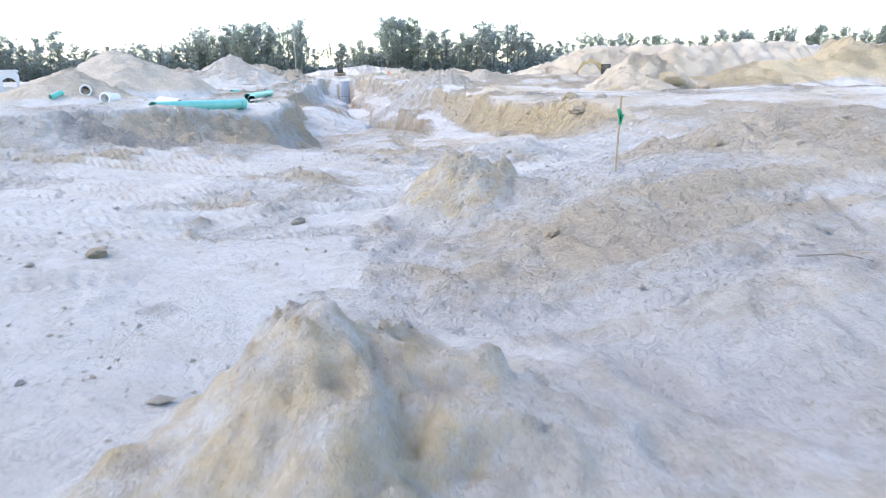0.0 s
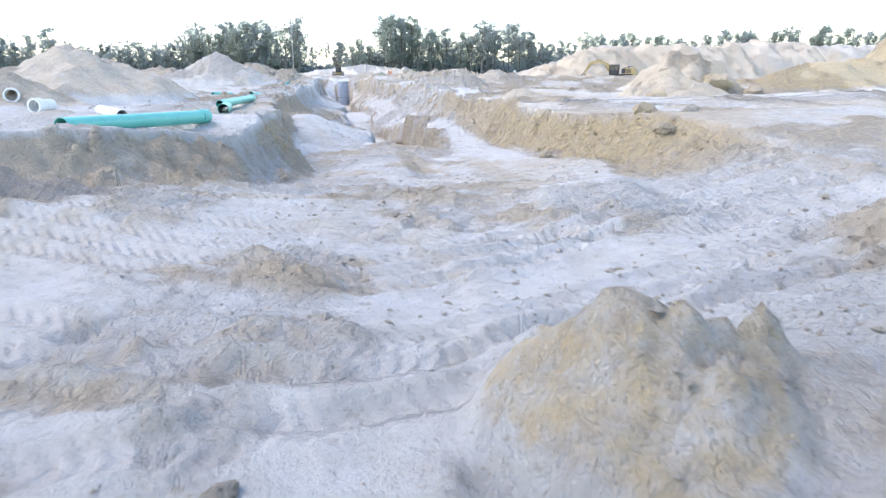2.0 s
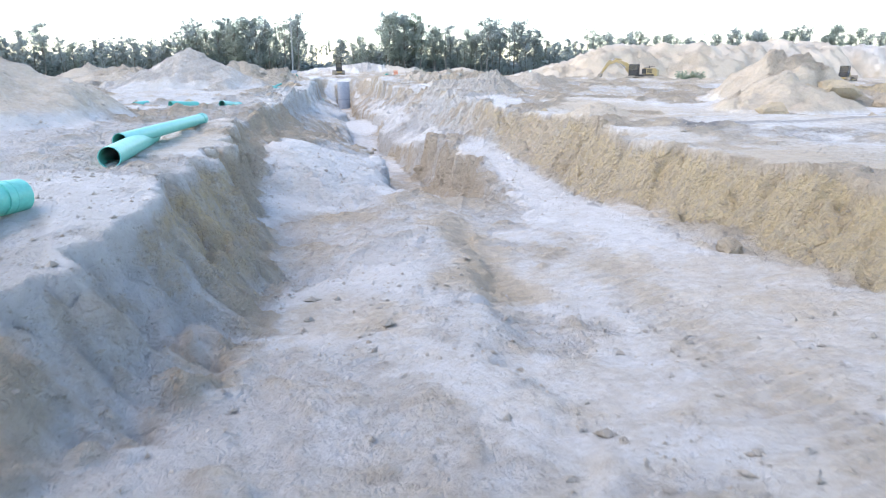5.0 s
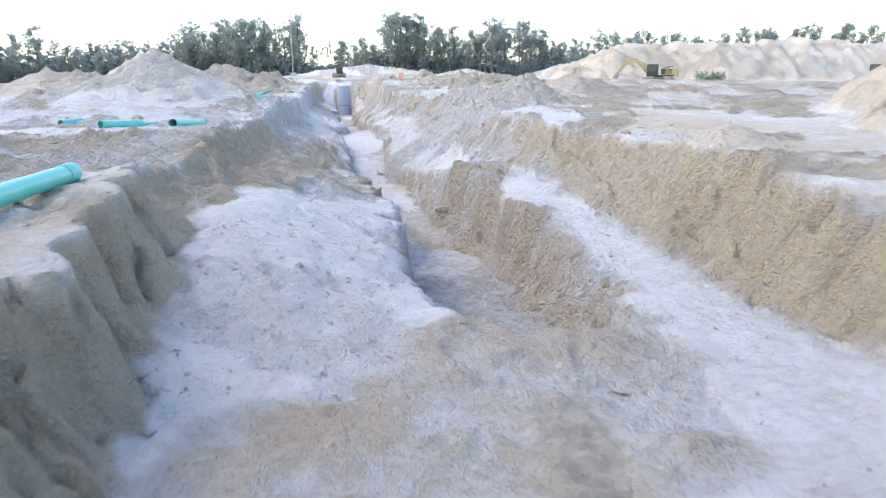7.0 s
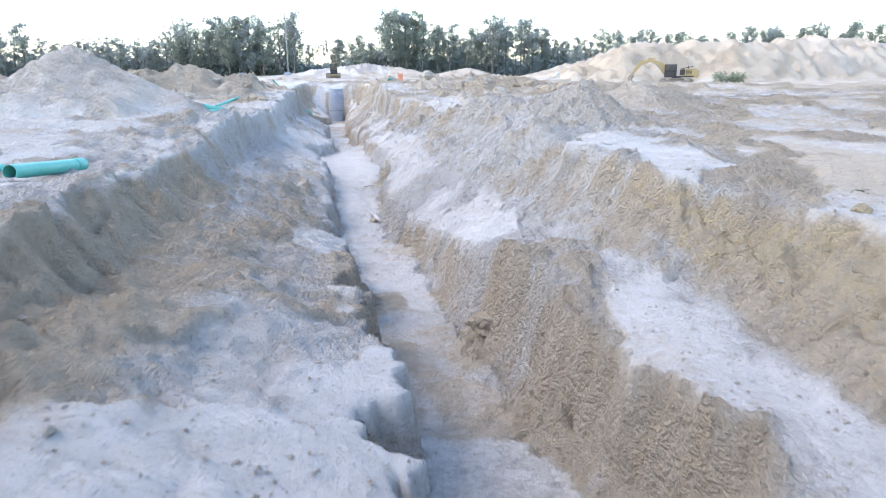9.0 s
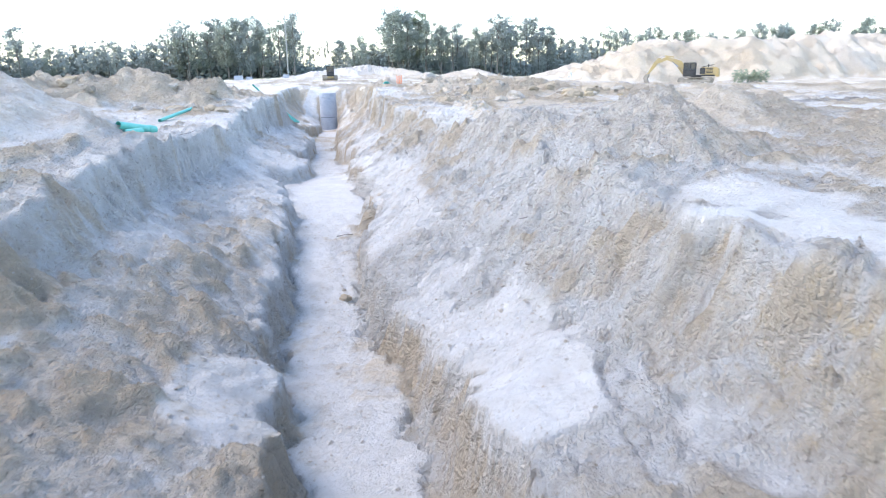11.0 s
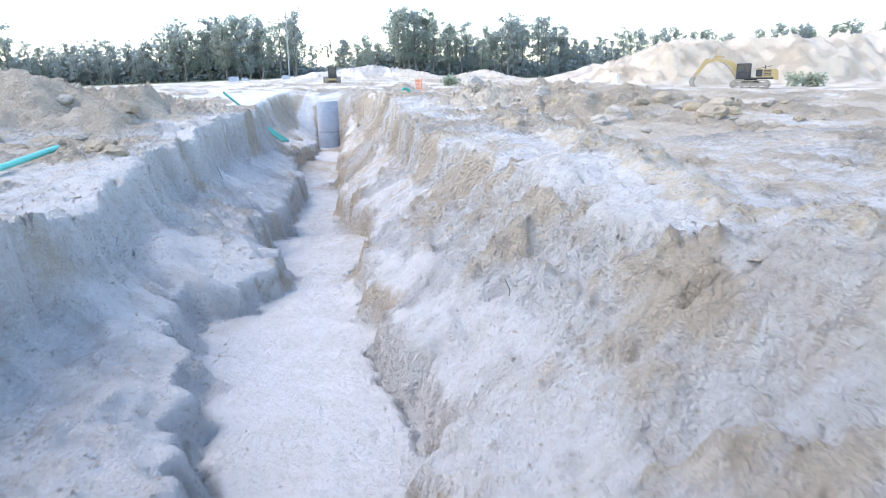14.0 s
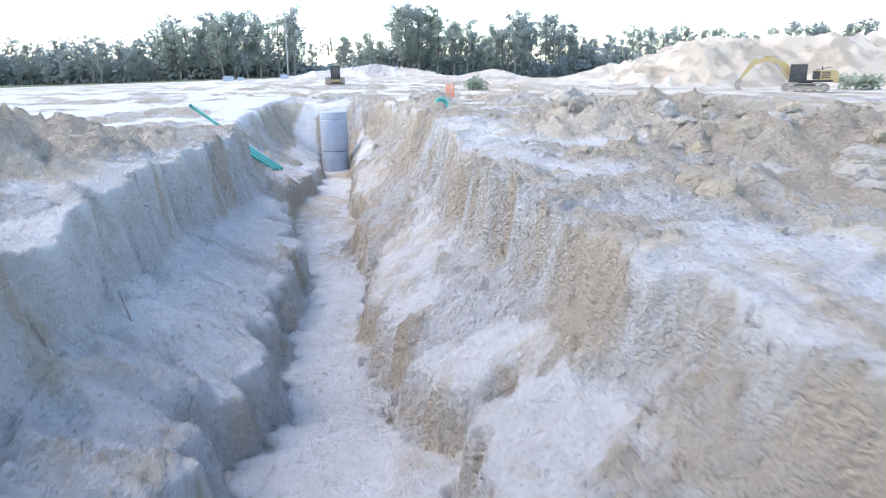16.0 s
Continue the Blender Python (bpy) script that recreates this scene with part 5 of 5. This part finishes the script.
bulldozer(pose(-2.0, 151.7, height(-2.0, 151.7) - 0.03, 0, 0, 95)).scale = (0.7, 0.7, 0.7)
bulldozer(pose(93.0, 150.0, height(93.0, 150.0) - 0.03, 0, 0, 40))

for x, y, sx, sy, sz, turn in ((-27.4, 219, 2.2, 1.4, 0.95, 10), (-25.0, 219.5, 1.4, 1.2, 0.7, 0), (-19.0, 242, 1.8, 1.3, 1.0, 5)):
    t = thing("concrete_block", pose(x, y, height(x, y) - 0.05, 0, 0, turn), "grey precast concrete block standing on the sand", "concrete block", "precast blocks far off")
    part("block", box(sx, sy, sz, (0, 0, sz / 2), 0.05), CONCRETE, t)
    part("lid", box(sx * 0.8, sy * 0.8, 0.15, (0, 0, sz + 0.06), 0.03), CONCRETE, t)
t = thing("white_pipe_end", pose(27.0, 128.0, height(27.0, 128.0) + 0.35, 0, 0, 60), "white plastic pipe end curving out of the sand", "pipe")
bm = bmesh.new()
for j in range(10):
    a, b = math.pi * j / 12, math.pi * (j + 1) / 12
    rod((0.8 * math.cos(a), 0, 0.8 * math.sin(a)), (0.8 * math.cos(b), 0, 0.8 * math.sin(b)), 0.11, None, 10, bm)
part("bend", bm, WHITE_PVC, t)


# ---------------------------------------------------------------- lumps of soil, roots and crumbs
def clod(x, y, r, soil, seed, flat=0.7, label=None, sink=0.36):
    """A broken lump of packed sand."""
    rr = random.Random(seed)
    bm = bmesh.new()
    bmesh.ops.create_icosphere(bm, subdivisions=3, radius=1.0)
    off = Vector((rr.uniform(-50, 50), rr.uniform(-50, 50), rr.uniform(-50, 50)))
    planes = [(Vector((rr.gauss(0, 1), rr.gauss(0, 1), rr.gauss(0, 1))).normalized(), rr.uniform(0.55, 0.85)) for _ in range(7)]
    for v in bm.verts:
        p = v.co.copy()
        for nrm, d in planes:
            over = p.dot(nrm) - d
            if over > 0:
                p -= nrm * over * 0.9
        p *= 1 + 0.22 * noise.noise(p * 1.7 + off) + 0.14 * noise.noise(p * 4 + off) + 0.08 * noise.noise(p * 9 + off)
        v.co = Vector((p.x * 1.15, p.y * 0.95, p.z * flat)) * r
    names = {"tan": "tan", "ochre": "yellowish", "grey": "grey", "white": "whitish"}
    t = part("soil_clod", bm, CLOD[soil], None, label or f"broken lump of {names[soil]} packed sand", False)
    t.matrix_world = pose(x, y, height(x, y) + r * flat * (0.9 - 2 * sink), 0, 0, rr.uniform(0, 360))
    return tagged(t, "", "clod", "loose lumps of soil")


for k, (x, y, r, soil) in enumerate((
        (7.8, 34.0, 0.22, "tan"), (3.6, 25.5, 0.10, "grey"), (0.9, 17.9, 0.11, "tan"), (4.95, 51.4, 0.28, "tan"), (7.27, 80.5, 0.34, "tan"), (9.9, 80.8, 0.32, "white"),
        (11.0, 82.6, 0.5, "white"), (10.2, 81.6, 0.32, "white"), (13.3, 86.6, 0.7, "grey"), (12.5, 86.8, 0.45, "tan"), (-1.85, 75.2, 0.26, "tan"), (-2.3, 75.6, 0.30, "tan"),
        (-3.1, 77.2, 0.22, "white"), (13.9, 81.8, 0.5, "tan"), (15.3, 84.0, 0.6, "tan"), (10.6, 84.8, 0.35, "white"), (8.9, 84.4, 0.3, "ochre"), (6.6, 84.8, 0.25, "tan"),
        (7.2, 88.4, 0.5, "white"), (8.6, 89.6, 0.4, "tan"), (5.6, 90.2, 0.3, "tan"), (4.7, 97.2, 0.3, "tan"), (7.1, 78.6, 0.12, "white"), (3.2, 60.8, 0.12, "tan"),
        (-0.8, 41.0, 0.16, "tan"), (-4.6, 56.2, 0.22, "tan"), (8.9, 48.5, 0.13, "ochre"), (9.4, 31.5, 0.3, "ochre"), (10.0, 30.6, 0.22, "white"), (9.0, 29.6, 0.2, "tan"),
        (16.6, 47.6, 0.5, "ochre"), (19.2, 49.6, 0.6, "tan"), (21.0, 50.8, 0.7, "ochre"), (22.6, 50.0, 0.45, "tan"), (7.9, 19.9, 0.10, "tan"), (5.1, 17.4, 0.09, "tan"), (2.6, 19.4, 0.08, "grey"))):
    clod(x, y, r, soil, 40 + k)
rng = random.Random(23)
for k in range(60):
    x, y = (rng.uniform(6.5, 17), rng.uniform(83, 92)) if k % 3 else (rng.uniform(-10, -2.6), rng.uniform(76, 84))
    clod(x, y, rng.uniform(0.08, 0.26), rng.choice(("tan", "white", "white", "grey")), 100 + k)


def root(x, y, z, pts, r=0.008):
    t = thing("root", pose(x, y, z), "thin dark dead root sticking out of the sand", "root", "roots")
    bm = bmesh.new()
    for a, b in zip(pts, pts[1:]):
        rod(a, b, r, r * 0.7, 6, bm)
    part("stem", bm, BARK, t)


root(4.88, 68.7, height(4.88, 68.7), [(0, 0, -0.05), (0.02, 0, 0.12), (-0.04, 0.02, 0.25)])
root(4.80, 62.6, height(4.8, 62.6), [(0, 0, -0.05), (0.02, 0, 0.1), (-0.03, 0.0, 0.18)])
root(-1.1, 66.9, height(-0.95, 66.9) + 0.02, [(-0.1, -0.25, 0.0), (0.14, 0.0, 0.04), (0.2, 0.22, 0.07)])
root(4.9, 69.4, height(4.9, 69.4), [(0, 0, -0.05), (0.06, 0.1, 0.12)])
root(6.6, 15.6, height(6.6, 15.6), [(-0.25, 0.1, 0.02), (0, 0, 0.05), (0.16, -0.1, 0.02)])
root(-0.3, 26.3, height(0.1, 26.0), [(0.3, -0.3, 0.0), (0.3, -0.3, 0.25), (0.36, -0.35, 0.0)], 0.012)
root(6.4, 58.6, height(6.4, 58.6), [(-0.2, 0, 0.01), (0.1, 0.06, 0.04), (0.2, 0.2, 0.01)])
root(3.4, 64.2, height(3.0, 64.2), [(-0.5, 0, 0.01), (-0.3, 0.06, 0.04), (-0.1, 0.2, 0.01)], 0.01)
root(-1.0, 79.6, height(-0.8, 79.6), [(0.1, 0, 0.3), (0.2, -0.1, 0.1), (0.25, -0.1, -0.1)], 0.012)


rubble = random.Random(77)
for k in range(90):
    if k < 52:
        x, y = rubble.uniform(6.5, 18), rubble.gauss(85.5, 2.6)
    else:
        x, y = rubble.uniform(-13, -3.2), rubble.gauss(81.5, 3.0)
    clod(x, y, 0.10 + 0.34 * rubble.random() ** 2.5, rubble.choice(("tan", "tan", "ochre", "white", "grey")), 900 + k, rubble.uniform(0.55, 0.85))


def crumbs():
    """Loose crumbs strewn over the churned patches, joined in one mesh."""
    r = np.random.RandomState(5)
    base = np.array([(1, 0, 0), (-0.9, 0.2, 0), (0, 1, 0.1), (0.1, -0.9, 0), (0, 0.1, 0.8), (0, 0, -0.8)], float)
    tris = np.array([(0, 2, 4), (2, 1, 4), (1, 3, 4), (3, 0, 4), (2, 0, 5), (1, 2, 5), (3, 1, 5), (0, 3, 5)])
    n = 75000
    x, y = r.uniform(-6, 12, n), 11.5 + 80 * r.uniform(0, 1, n) ** 1.1
    keep = fbm(x * 0.35, y * 0.35, 3, 47) + 0.35 * fbm(x * 1.5, y * 1.5, 2, 48) > r.uniform(-0.55, 0.5, n)
    x, y = x[keep], y[keep]
    n = len(x)
    z = ground(x, y)[0]
    size = 0.008 + 0.022 * r.uniform(0, 1, n) ** 4 + 0.045 * (r.uniform(0, 1, n) ** 60)
    ang = r.uniform(0, 6.283, n)
    v = base[None] * (1 + 0.35 * r.uniform(-1, 1, (n, 6, 1))) * size[:, None, None] * np.stack([r.uniform(0.8, 1.6, n), r.uniform(0.7, 1.2, n), r.uniform(0.6, 1.1, n)], 1)[:, None]
    c, s = np.cos(ang)[:, None], np.sin(ang)[:, None]
    v = np.stack([v[..., 0] * c - v[..., 1] * s, v[..., 0] * s + v[..., 1] * c, v[..., 2]], -1) + np.stack([x, y, z + size * 0.25], 1)[:, None]
    faces = (tris[None] + 6 * np.arange(n)[:, None, None]).reshape(-1, 3)
    me = bpy.data.meshes.new("sand_crumbs")
    me.from_pydata(v.reshape(-1, 3), [], faces.tolist())
    me.materials.append(CLOD["white"])
    tagged(new("sand_crumbs", me), "loose crumbs of tan soil strewn over the sand", "crumbs", "", "stuff")


crumbs()
